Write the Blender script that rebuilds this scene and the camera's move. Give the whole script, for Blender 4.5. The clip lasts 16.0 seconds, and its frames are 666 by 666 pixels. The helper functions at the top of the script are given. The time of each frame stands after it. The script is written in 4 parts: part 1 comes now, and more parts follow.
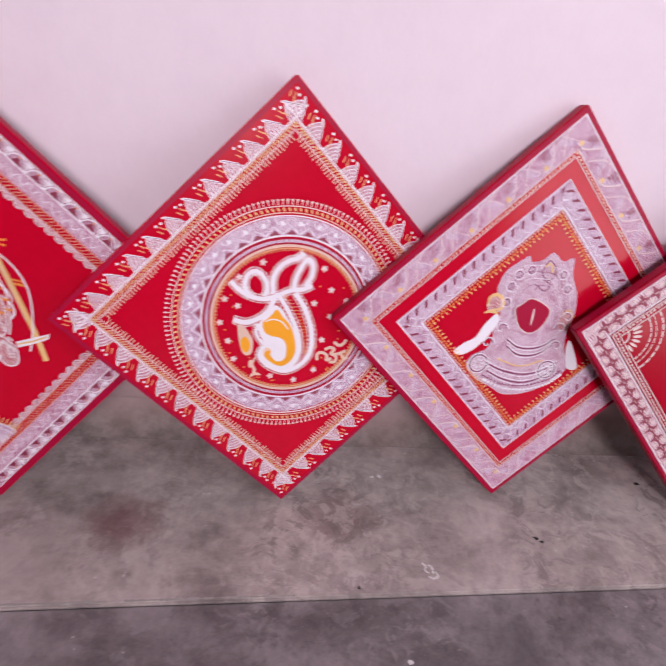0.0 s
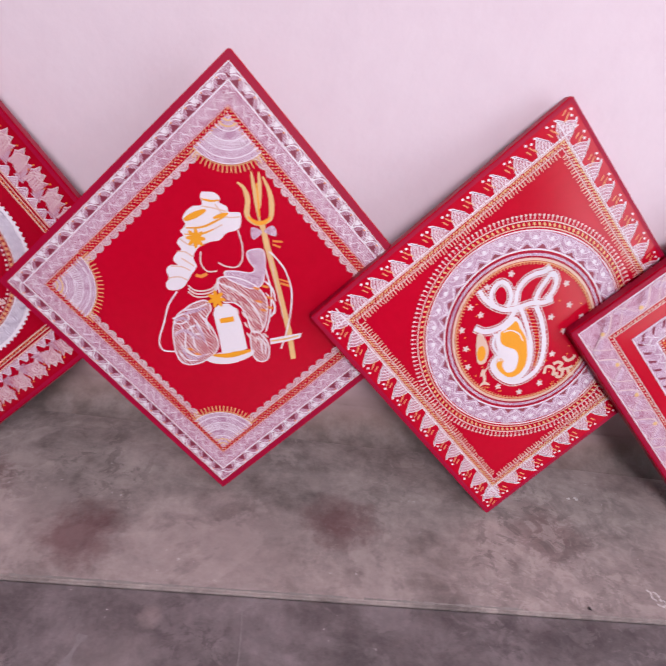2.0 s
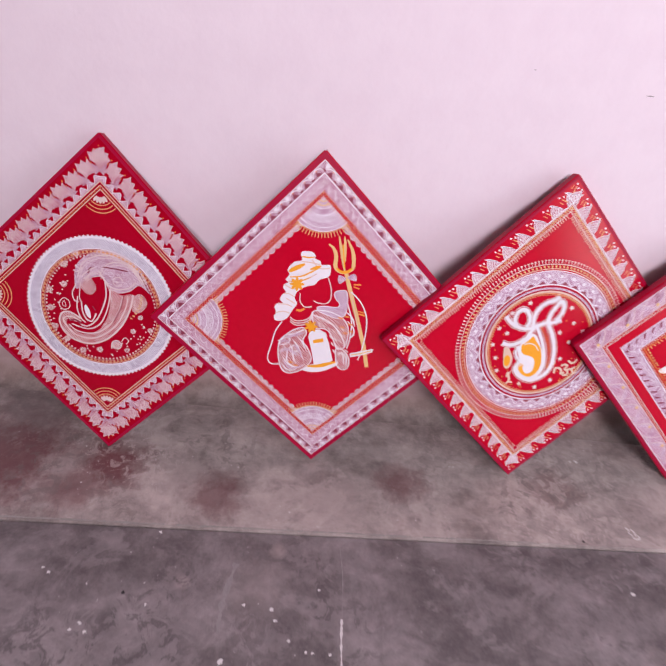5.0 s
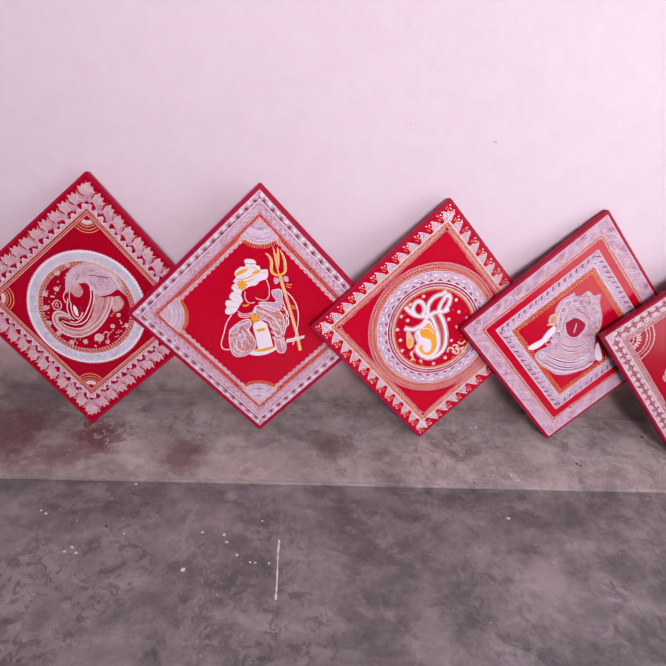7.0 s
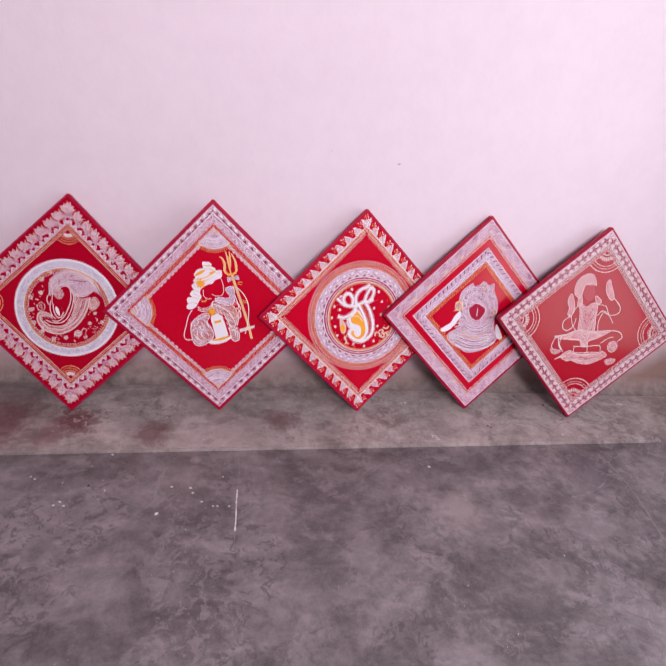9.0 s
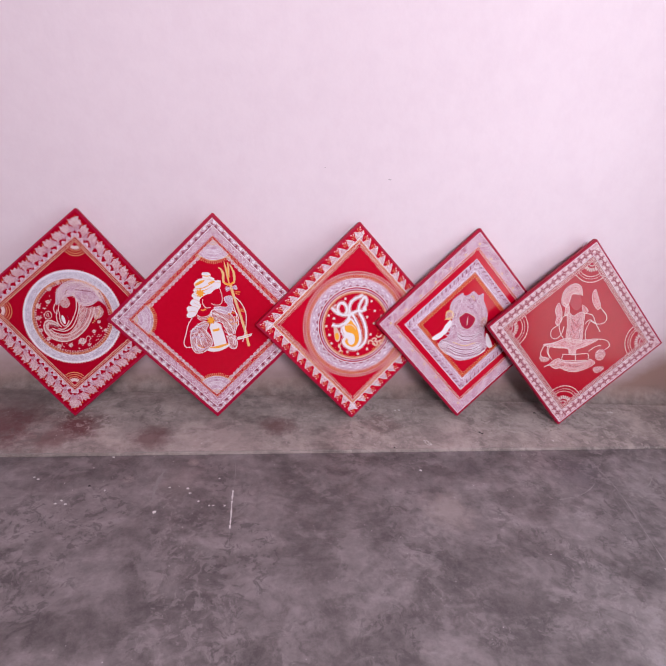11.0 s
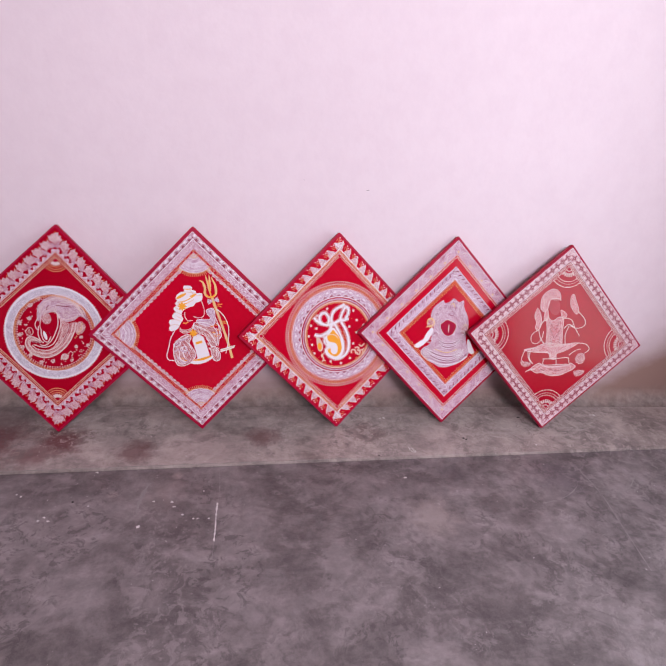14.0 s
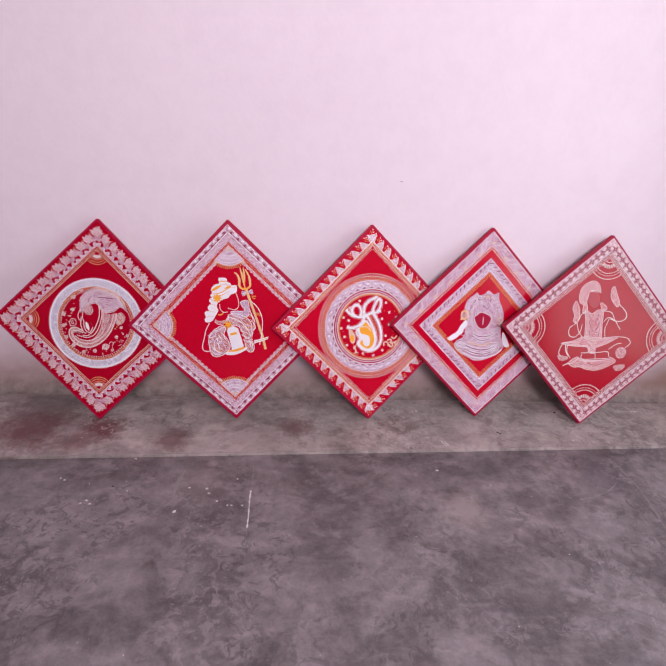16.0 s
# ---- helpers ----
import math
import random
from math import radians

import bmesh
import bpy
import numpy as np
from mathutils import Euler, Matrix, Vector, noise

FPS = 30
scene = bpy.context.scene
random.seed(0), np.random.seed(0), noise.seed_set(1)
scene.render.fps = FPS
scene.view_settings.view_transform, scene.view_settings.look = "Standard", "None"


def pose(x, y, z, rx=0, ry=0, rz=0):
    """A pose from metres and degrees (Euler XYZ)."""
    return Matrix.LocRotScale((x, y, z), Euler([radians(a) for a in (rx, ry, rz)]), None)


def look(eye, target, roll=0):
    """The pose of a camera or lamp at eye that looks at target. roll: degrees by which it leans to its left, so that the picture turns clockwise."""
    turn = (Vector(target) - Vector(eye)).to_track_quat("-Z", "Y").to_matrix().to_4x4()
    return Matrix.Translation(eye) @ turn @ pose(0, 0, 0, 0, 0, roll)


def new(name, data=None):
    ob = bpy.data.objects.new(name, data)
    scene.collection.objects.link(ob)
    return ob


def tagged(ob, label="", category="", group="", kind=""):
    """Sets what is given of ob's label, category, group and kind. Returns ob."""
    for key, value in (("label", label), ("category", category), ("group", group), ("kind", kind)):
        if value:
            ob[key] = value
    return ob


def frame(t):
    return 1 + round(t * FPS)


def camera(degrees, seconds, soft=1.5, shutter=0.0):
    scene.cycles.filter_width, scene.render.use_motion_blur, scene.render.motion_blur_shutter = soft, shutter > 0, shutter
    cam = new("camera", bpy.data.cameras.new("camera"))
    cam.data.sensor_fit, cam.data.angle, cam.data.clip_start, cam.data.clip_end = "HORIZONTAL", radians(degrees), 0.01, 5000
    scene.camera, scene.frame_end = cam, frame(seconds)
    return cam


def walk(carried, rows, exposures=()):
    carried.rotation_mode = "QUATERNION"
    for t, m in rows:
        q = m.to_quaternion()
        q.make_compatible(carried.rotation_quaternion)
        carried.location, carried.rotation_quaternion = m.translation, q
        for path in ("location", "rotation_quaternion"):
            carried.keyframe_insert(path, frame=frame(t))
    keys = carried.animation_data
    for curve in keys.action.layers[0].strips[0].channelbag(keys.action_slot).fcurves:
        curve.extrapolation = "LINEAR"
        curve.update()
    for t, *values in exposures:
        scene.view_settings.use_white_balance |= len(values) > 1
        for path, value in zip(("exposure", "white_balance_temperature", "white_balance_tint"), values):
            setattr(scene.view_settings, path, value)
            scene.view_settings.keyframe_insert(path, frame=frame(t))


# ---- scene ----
cam = camera(65.8, 16.0, 1.55, 0.5)
PATH = [
    (0, (-0.012, -0.65, 0.634), (0.179, 1.011, -0.463), 7.7),
    (0.5, (-0.09, -0.672, 0.623), (0.022, 1.022, -0.435), 8.0),
    (1, (-0.17, -0.678, 0.611), (-0.101, 1.032, -0.423), 8.4),
    (1.5, (-0.219, -0.686, 0.598), (-0.166, 1.04, -0.411), 8.0),
    (2, (-0.266, -0.685, 0.589), (-0.243, 1.04, -0.423), 7.7),
    (2.5, (-0.333, -0.698, 0.579), (-0.35, 1.037, -0.415), 6.6),
    (3, (-0.406, -0.687, 0.562), (-0.49, 1.044, -0.436), 5.5),
    (3.2, (-0.421, -0.69, 0.57), (-0.545, 1.029, -0.44), 4.8),
    (5.3, (-0.369, -0.882, 0.803), (-0.328, 0.734, -0.373), 6.7),
    (5.5, (-0.36, -0.92, 0.805), (-0.316, 0.73, -0.324), 6.6),
    (6, (-0.349, -0.953, 0.836), (-0.288, 0.633, -0.382), 6.5),
    (6.5, (-0.323, -1.016, 0.86), (-0.264, 0.644, -0.254), 6.2),
    (7, (-0.297, -1.075, 0.872), (-0.191, 0.61, -0.2), 6.6),
    (7.5, (-0.292, -1.142, 0.875), (-0.167, 0.555, -0.176), 6.7),
    (8, (-0.272, -1.224, 0.88), (-0.083, 0.49, -0.133), 7.0),
    (8.5, (-0.261, -1.296, 0.877), (-0.018, 0.434, -0.097), 7.1),
    (9, (-0.252, -1.347, 0.882), (-0.017, 0.412, -0.041), 6.1),
    (9.2, (-0.246, -1.362, 0.896), (-0.028, 0.419, 0.011), 5.9),
    (11.3, (-0.226, -1.413, 0.87), (-0.018, 0.385, 0.022), 5.5),
    (11.5, (-0.226, -1.413, 0.869), (-0.029, 0.383, 0.011), 5.3),
    (12, (-0.22, -1.415, 0.868), (-0.011, 0.384, 0.021), 5.3),
    (12.5, (-0.213, -1.414, 0.873), (0.008, 0.391, 0.041), 5.1),
    (13, (-0.208, -1.409, 0.875), (0.01, 0.391, 0.031), 4.4),
    (13.5, (-0.205, -1.417, 0.88), (0.017, 0.39, 0.052), 4.5),
    (14, (-0.201, -1.423, 0.884), (0.04, 0.386, 0.067), 4.7),
    (14.5, (-0.201, -1.43, 0.885), (0.047, 0.396, 0.109), 4.3),
    (15, (-0.203, -1.426, 0.873), (-0.017, 0.389, 0.054), 3.5),
    (15.5, (-0.189, -1.415, 0.883), (-0.076, 0.39, 0.029), 2.5),
    (16, (-0.198, -1.432, 0.876), (-0.086, 0.38, 0.036), 3.3),
]
walk(cam, [(t, look(eye, target, roll)) for t, eye, target, roll in PATH],
     ((0.0, 0.47), (3.2, 0.61), (5.5, 0.59), (9.0, 0.50), (11.5, 0.47), (16.0, 0.47)))
DOOR_W, FILL_W = 12.5, 70.0

# ---- world and light ----
world = bpy.data.worlds.new("daylight")
scene.world = world
world.use_nodes = True
wn = world.node_tree
sky = wn.nodes.new("ShaderNodeTexSky")
sky.sky_type = "NISHITA"
sky.sun_disc = False
sky.sun_elevation, sky.sun_rotation = radians(52), radians(326)
wn.links.new(sky.outputs[0], wn.nodes["Background"].inputs[0])
wn.nodes["Background"].inputs[1].default_value = 0.12

sun = new("sun", bpy.data.lights.new("sun", "SUN"))
sun.data.energy, sun.data.angle, sun.data.color = 2.5, radians(0.6), (1.0, 0.95, 0.88)
sun.matrix_world = look((-6, 9, 14), (0, 0, 0))

# daylight through the doorway, and front fill from an added, unseen window
door_light = new("doorway_daylight", bpy.data.lights.new("doorway_daylight", "AREA"))
door_light.data.shape, door_light.data.size, door_light.data.size_y = "RECTANGLE", 1.0, 1.74
door_light.data.energy, door_light.data.color = DOOR_W, (0.93, 0.95, 1.0)
door_light.matrix_world = look((1.31, -1.05, 1.08), (0.2, -1.05, 1.03))
fill_light = new("unseen_window_fill", bpy.data.lights.new("unseen_window_fill", "AREA"))
fill_light.data.shape, fill_light.data.size, fill_light.data.size_y = "RECTANGLE", 0.74, 1.1
fill_light.data.energy, fill_light.data.color = FILL_W, (1.0, 0.872, 0.957)
fill_light.matrix_world = look((0.24, -3.22, 2.0), (-0.35, 0, 0.45))


# ---- materials ----
def shader(name, rough=0.5):
    m = bpy.data.materials.new(name)
    m.use_nodes = True
    b = m.node_tree.nodes["Principled BSDF"]
    b.inputs["Roughness"].default_value = rough
    return m, m.node_tree, b


def add(tree, kind, **values):
    n = tree.nodes.new(kind)
    for k, v in values.items():
        n.inputs[k.replace("_", " ")].default_value = v
    return n


def noise_tex(tree, scale, detail=4.0, rough=0.6, distortion=0.0, coord=None):
    n = add(tree, "ShaderNodeTexNoise", Scale=scale, Detail=detail, Roughness=rough, Distortion=distortion)
    if coord is None:
        coord = tree.nodes.new("ShaderNodeTexCoord").outputs["Object"]
    tree.links.new(coord, n.inputs["Vector"])
    return n.outputs["Fac"]


def ramp(tree, fac, stops):
    n = tree.nodes.new("ShaderNodeValToRGB")
    e = n.color_ramp.elements
    while len(e) < len(stops):
        e.new(0.5)
    for el, (pos, c) in zip(e, stops):
        el.position, el.color = pos, (*c, 1.0) if len(c) == 3 else c
    tree.links.new(fac, n.inputs[0])
    return n.outputs[0]


def blend(tree, fac, a, b, how="MIX"):
    n = tree.nodes.new("ShaderNodeMixRGB")
    n.blend_type = how
    for sock, v in ((n.inputs[0], fac), (n.inputs[1], a), (n.inputs[2], b)):
        if isinstance(v, bpy.types.NodeSocket):
            tree.links.new(v, sock)
        elif isinstance(v, (int, float)):
            sock.default_value = v
        else:
            sock.default_value = (*v, 1.0)
    return n.outputs[0]


def bump(tree, b, height, strength, distance):
    n = add(tree, "ShaderNodeBump", Strength=strength, Distance=distance)
    tree.links.new(height, n.inputs["Height"])
    tree.links.new(n.outputs[0], b.inputs["Normal"])


def scaled(tree, s):
    c = tree.nodes.new("ShaderNodeTexCoord")
    mp = tree.nodes.new("ShaderNodeMapping")
    mp.inputs["Scale"].default_value = s
    tree.links.new(c.outputs["Object"], mp.inputs["Vector"])
    return mp.outputs[0]


def blot(tree, x, y, r, warp):
    """A soft-edged stain round a place on the floor, with an uneven outline."""
    c = tree.nodes.new("ShaderNodeTexCoord")
    w = blend(tree, 0.0, c.outputs["Object"], c.outputs["Object"])
    nz = add(tree, "ShaderNodeTexNoise", Scale=warp, Detail=8.0, Roughness=0.75)
    tree.links.new(c.outputs["Object"], nz.inputs["Vector"])
    off = tree.nodes.new("ShaderNodeVectorMath")
    off.operation = "MULTIPLY_ADD"
    tree.links.new(nz.outputs["Color"], off.inputs[0])
    off.inputs[1].default_value = (r * 2.4, r * 1.8, 0)
    tree.links.new(w, off.inputs[2])
    d = tree.nodes.new("ShaderNodeVectorMath")
    d.operation = "DISTANCE"
    tree.links.new(off.outputs[0], d.inputs[0])
    d.inputs[1].default_value = (x + r * 1.2, y + r * 0.9, 0)
    m = add(tree, "ShaderNodeMapRange")
    m.inputs["From Min"].default_value, m.inputs["From Max"].default_value = r * 1.1, r * 0.35
    tree.links.new(d.outputs["Value"], m.inputs["Value"])
    return m.outputs[0]


def paint(name, colour, rough=0.4, vary=0.1, scale=60.0):
    m, t, b = shader(name, rough)
    lo = tuple(c * (1 - vary) for c in colour)
    big = noise_tex(t, scale * 0.2)
    fine = noise_tex(t, scale * 6)
    c = ramp(t, big, [(0.3, lo), (0.7, colour)])
    c = blend(t, 0.25, c, ramp(t, fine, [(0.35, lo), (0.6, colour)]))
    t.links.new(c, b.inputs["Base Color"])
    bump(t, b, fine, 0.15, 0.0004)
    return m


def fine_line_paint(name, ground, line, scale, share=0.5, rough=0.45):
    """Thin white brush lines, close together on the coloured ground, wandering as drawn by hand."""
    m, t, b = shader(name, rough)
    w = t.nodes.new("ShaderNodeTexWave")
    w.wave_type, w.bands_direction = "BANDS", "DIAGONAL"
    for k, v in (("Scale", scale), ("Distortion", 9.0), ("Detail", 2.0), ("Detail Scale", 0.35)):
        w.inputs[k].default_value = v
    co = t.nodes.new("ShaderNodeTexCoord").outputs["Object"]
    t.links.new(co, w.inputs["Vector"])
    fac = ramp(t, w.outputs["Fac"], [(max(0.0, 1 - share - 0.12), (0, 0, 0)), (min(1.0, 1 - share + 0.1), (1, 1, 1))])
    patch = noise_tex(t, 52, 4.0, 0.7, 1.5)
    worn = ramp(t, patch, [(0.38, (0.42, 0.42, 0.42)), (0.5, (1, 1, 1))])
    fac = blend(t, 1.0, fac, worn, "MULTIPLY")
    c = blend(t, fac, ground, line)
    t.links.new(c, b.inputs["Base Color"])
    bump(t, b, fac, 0.3, 0.0005)
    return m


WHITE = (0.80, 0.76, 0.82)
M = {}


def enamel(name, low, high):
    """Glossy brushed enamel, a little uneven, on a smooth panel."""
    m, t, b = shader(name, 0.17)
    b.inputs["Specular IOR Level"].default_value = 0.27
    c = ramp(t, noise_tex(t, 7.0), [(0.3, low), (0.7, high)])
    t.links.new(blend(t, 0.2, c, ramp(t, noise_tex(t, 90.0), [(0.4, tuple(0.92 * v for v in low)), (0.6, high)])), b.inputs["Base Color"])
    bump(t, b, noise_tex(t, 160.0), 0.05, 0.0006)
    return m


M["red"] = enamel("red_enamel", (0.46, 0.0012, 0.018), (0.525, 0.0016, 0.023))
# the same red, darkened for the dimmer light on the two outer boards
M["shaded_red"] = enamel("shaded_red_enamel", (0.34, 0.0011, 0.014), (0.395, 0.0014, 0.019))
M["edge"] = paint("crimson_edge_paint", (0.37, 0.0015, 0.037), 0.4, 0.2)
M["edge"].node_tree.nodes["Principled BSDF"].inputs["Specular IOR Level"].default_value = 0.18
M["white"] = paint("white_brush_paint", WHITE, 0.45, 0.08)
M["cream"] = paint("cream_brush_paint", (0.75, 0.52, 0.42), 0.45, 0.15)
M["peach"] = paint("peach_brush_paint", (0.75, 0.60, 0.60), 0.45, 0.15)
M["orange"] = paint("orange_brush_paint", (0.80, 0.27, 0.04), 0.45, 0.15)
M["rust"] = paint("light_orange_brush_paint", (0.78, 0.36, 0.16), 0.45, 0.2)
M["yellow"] = paint("yellow_brush_paint", (0.86, 0.36, 0.01), 0.4, 0.1)
M["ochre"] = paint("pale_gold_brush_paint", (0.80, 0.52, 0.22), 0.42, 0.2)
M["lace"] = fine_line_paint("fine_white_line_work", (0.33, 0.07, 0.15), (0.72, 0.56, 0.69), 210.0, 0.54)
M["net"] = fine_line_paint("open_white_line_work", (0.36, 0.04, 0.09), (0.72, 0.55, 0.64), 190.0, 0.52)
M["dense"] = fine_line_paint("dense_white_line_work", (0.33, 0.11, 0.22), (0.74, 0.62, 0.75), 220.0, 0.58)
M["russet"] = paint("russet_gap_paint", (0.30, 0.04, 0.075), 0.5, 0.25)
M["mauve"] = fine_line_paint("mauve_line_work", (0.30, 0.06, 0.13), (0.66, 0.51, 0.62), 200.0, 0.52)
M["slate"] = fine_line_paint("blue_white_line_work", (0.33, 0.27, 0.37), (0.76, 0.73, 0.82), 175.0, 0.58)
M["plum"] = paint("plum_gap_paint", (0.22, 0.03, 0.10), 0.5, 0.2)
M["maroon"] = paint("maroon_gap_paint", (0.23, 0.014, 0.05), 0.5, 0.2)
M["gauze"] = fine_line_paint("thin_gauzy_line_work", (0.38, 0.01, 0.03), (0.74, 0.60, 0.62), 150.0, 0.4)
M["veil"] = fine_line_paint("pale_lilac_line_work", (0.36, 0.12, 0.20), (0.72, 0.60, 0.71), 270.0, 0.58)
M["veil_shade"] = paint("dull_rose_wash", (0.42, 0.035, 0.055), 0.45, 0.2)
M["haze"] = fine_line_paint("hazy_rose_line_work", (0.44, 0.03, 0.05), (0.74, 0.55, 0.58), 150.0, 0.46)
M["pinkish"] = fine_line_paint("pink_line_work", (0.36, 0.07, 0.12), (0.78, 0.66, 0.71), 165.0, 0.62)
M["dusty"] = fine_line_paint("rosy_line_work", (0.36, 0.03, 0.05), (0.76, 0.60, 0.61), 160.0, 0.5)

# limewashed wall: pale pink, cloudy, with mud splashed on its foot
m, t, b = shader("pink_limewash", 0.85)
c = ramp(t, noise_tex(t, 1.6, 5.0), [(0.3, (0.725, 0.625, 0.69)), (0.7, (0.775, 0.675, 0.742))])
c = blend(t, 0.35, c, ramp(t, noise_tex(t, 22.0, 6.0), [(0.35, (0.715, 0.61, 0.68)), (0.6, (0.775, 0.68, 0.742))]))
geo = t.nodes.new("ShaderNodeNewGeometry")
sep = t.nodes.new("ShaderNodeSeparateXYZ")
t.links.new(geo.outputs["Position"], sep.inputs[0])
rise = t.nodes.new("ShaderNodeMath")
rise.operation = "MULTIPLY_ADD"
t.links.new(noise_tex(t, 9.0, 6.0, coord=scaled(t, (1, 1, 1.6))), rise.inputs[0])
rise.inputs[1].default_value = 0.075
t.links.new(sep.outputs["Z"], rise.inputs[2])
# mud line climbs towards the east corner, where it also paints in shade
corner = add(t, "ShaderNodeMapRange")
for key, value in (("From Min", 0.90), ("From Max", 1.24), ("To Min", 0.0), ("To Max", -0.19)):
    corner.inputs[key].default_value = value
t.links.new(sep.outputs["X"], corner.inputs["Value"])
tint = t.nodes.new("ShaderNodeMath")
tint.operation = "ADD"
t.links.new(rise.outputs[0], tint.inputs[0])
t.links.new(corner.outputs[0], tint.inputs[1])
mud_and_shade = ramp(t, tint.outputs[0], [(0.05, (0.95, 0.95, 0.95)), (0.10, (0.66, 0.66, 0.66)), (0.15, (0.34, 0.34, 0.34)), (0.22, (0.09, 0.09, 0.09)), (0.30, (0, 0, 0))])
c = blend(t, mud_and_shade, c, (0.27, 0.165, 0.135))
grime = ramp(t, noise_tex(t, 30.0, 7.0, 0.7), [(0.35, (0.17, 0.14, 0.13)), (0.65, (0.33, 0.28, 0.265))])
low = ramp(t, rise.outputs[0], [(0.035, (1, 1, 1)), (0.075, (0.35, 0.35, 0.35)), (0.10, (0, 0, 0))])
c = blend(t, low, c, grime)
t.links.new(c, b.inputs["Base Color"])
bump(t, b, noise_tex(t, 70.0, 6.0), 0.25, 0.002)
M["wall"] = m

# worn grey cement
def cement(name, base, light, dark, blots, chips):
    m, t, b = shader(name, 0.62)
    c = ramp(t, noise_tex(t, 4.6, 9.0, 0.70, 0.3), [(0.39, dark), (0.5, base), (0.61, light)])
    c = blend(t, 0.42, c, ramp(t, noise_tex(t, 17.0, 7.0, 0.66, 0.4, scaled(t, (0.8, 1.2, 1))), [(0.38, dark), (0.5, base), (0.62, light)]))
    c = blend(t, 0.16, c, ramp(t, noise_tex(t, 65.0, 6.0, 0.8), [(0.40, dark), (0.60, light)]))
    rub = noise_tex(t, 9.0, 7.0, 0.62, 0.5, scaled(t, (0.8, 1.0, 1)))
    c = blend(t, ramp(t, rub, [(0.56, (0, 0, 0)), (0.60, (0.4, 0.4, 0.4)), (0.66, (0.25, 0.25, 0.25))]), c, light)
    for x, y, r, colour, amount in blots:
        f = blot(t, x, y, r, 26.0)
        sc = t.nodes.new("ShaderNodeMath")
        sc.operation = "MULTIPLY"
        t.links.new(f, sc.inputs[0])
        sc.inputs[1].default_value = amount
        c = blend(t, sc.outputs[0], c, colour)
    # scraped and smudged patches, pale and dark, with ragged edges
    for seed, where, colour, most in ((38.0, 3.2, light, 0.6), (31.0, 4.1, dark, 0.65)):
        ragged = ramp(t, noise_tex(t, seed, 9.0, 0.74, 0.8), [(0.52, (0, 0, 0)), (0.57, (most, most, most)), (0.66, (most * 0.6, most * 0.6, most * 0.6))])
        patch = ramp(t, noise_tex(t, where, 3.0, 0.5, 0.6), [(0.47, (0, 0, 0)), (0.60, (1, 1, 1))])
        c = blend(t, blend(t, 1.0, ragged, patch, "MULTIPLY"), c, colour)
    fleck = ramp(t, noise_tex(t, 130.0, 2.0, 0.5), [(0.725, (0, 0, 0)), (0.75, (1, 1, 1))])
    rare = ramp(t, noise_tex(t, 6.0, 2.0), [(0.52, (0, 0, 0)), (0.6, (chips, chips, chips))])
    c = blend(t, blend(t, 1.0, fleck, rare, "MULTIPLY"), c, (0.55, 0.52, 0.52))
    t.links.new(c, b.inputs["Base Color"])
    t.links.new(ramp(t, noise_tex(t, 8.0), [(0.3, (0.34, 0.34, 0.34)), (0.7, (0.62, 0.62, 0.62))]), b.inputs["Roughness"])
    bump(t, b, noise_tex(t, 28.0, 8.0, 0.62), 0.28, 0.003)
    return m


OXIDE = (0.115, 0.030, 0.036)
PALE = (0.36, 0.30, 0.29)
M["strip"] = cement("grey_cement_border", (0.315, 0.266, 0.254), (0.50, 0.430, 0.41), (0.145, 0.120, 0.116), (
    (-0.94, -0.215, 0.14, OXIDE, 0.85), (-0.755, -0.215, 0.075, OXIDE, 0.9), (-0.80, -0.285, 0.05, OXIDE, 0.6),
    (-0.55, -0.262, 0.06, OXIDE, 0.6), (-0.212, -0.192, 0.055, OXIDE, 0.62), (0.085, -0.165, 0.06, OXIDE, 0.42),
    (-0.84, -0.232, 0.035, PALE, 0.6), (-0.62, -0.22, 0.06, PALE, 0.45), (-0.33, -0.255, 0.08, PALE, 0.4),
    (0.887, -0.24, 0.05, (0.07, 0.055, 0.065), 0.6), (-0.95, -0.08, 0.12, (0.11, 0.09, 0.09), 0.5)), 0.9)
M["slab"] = cement("dark_grey_cement", (0.136, 0.114, 0.117), (0.28, 0.243, 0.250), (0.058, 0.047, 0.050), (
    (0.20, -0.505, 0.07, PALE, 0.55), (-0.425, -0.353, 0.016, PALE, 0.8), (-0.45, -0.42, 0.06, PALE, 0.25), (-0.565, -0.42, 0.014, PALE, 0.6),
    (0.60, -0.36, 0.09, (0.075, 0.062, 0.075), 0.6), (0.30, -0.34, 0.05, (0.07, 0.058, 0.066), 0.5)), 1.0)
# dark colours for the walls out of view and the ceiling, cutting bounced light
M["rear"] = paint("bounce_cutting_wall", (0.16, 0.13, 0.12), 0.9, 0.3, 8.0)
M["ceiling"] = paint("bounce_cutting_ceiling", (0.34, 0.31, 0.31), 0.9, 0.06, 10.0)
M["wood"] = paint("brown_door_frame_paint", (0.16, 0.075, 0.04), 0.5, 0.3, 30.0)
M["chip"] = paint("white_paint_fleck", (0.66, 0.63, 0.63), 0.7, 0.15)
M["scuff"] = paint("pale_scratch_dust", (0.30, 0.27, 0.275), 0.9, 0.4)
M["lip"] = paint("pale_lip_cement", (0.36, 0.335, 0.32), 0.85, 0.4)
M["dark"] = paint("dark_grit", (0.03, 0.025, 0.028), 0.8, 0.3)
M["earth"] = paint("sunlit_yard_earth", (0.34, 0.27, 0.20), 0.95, 0.3, 3.0)


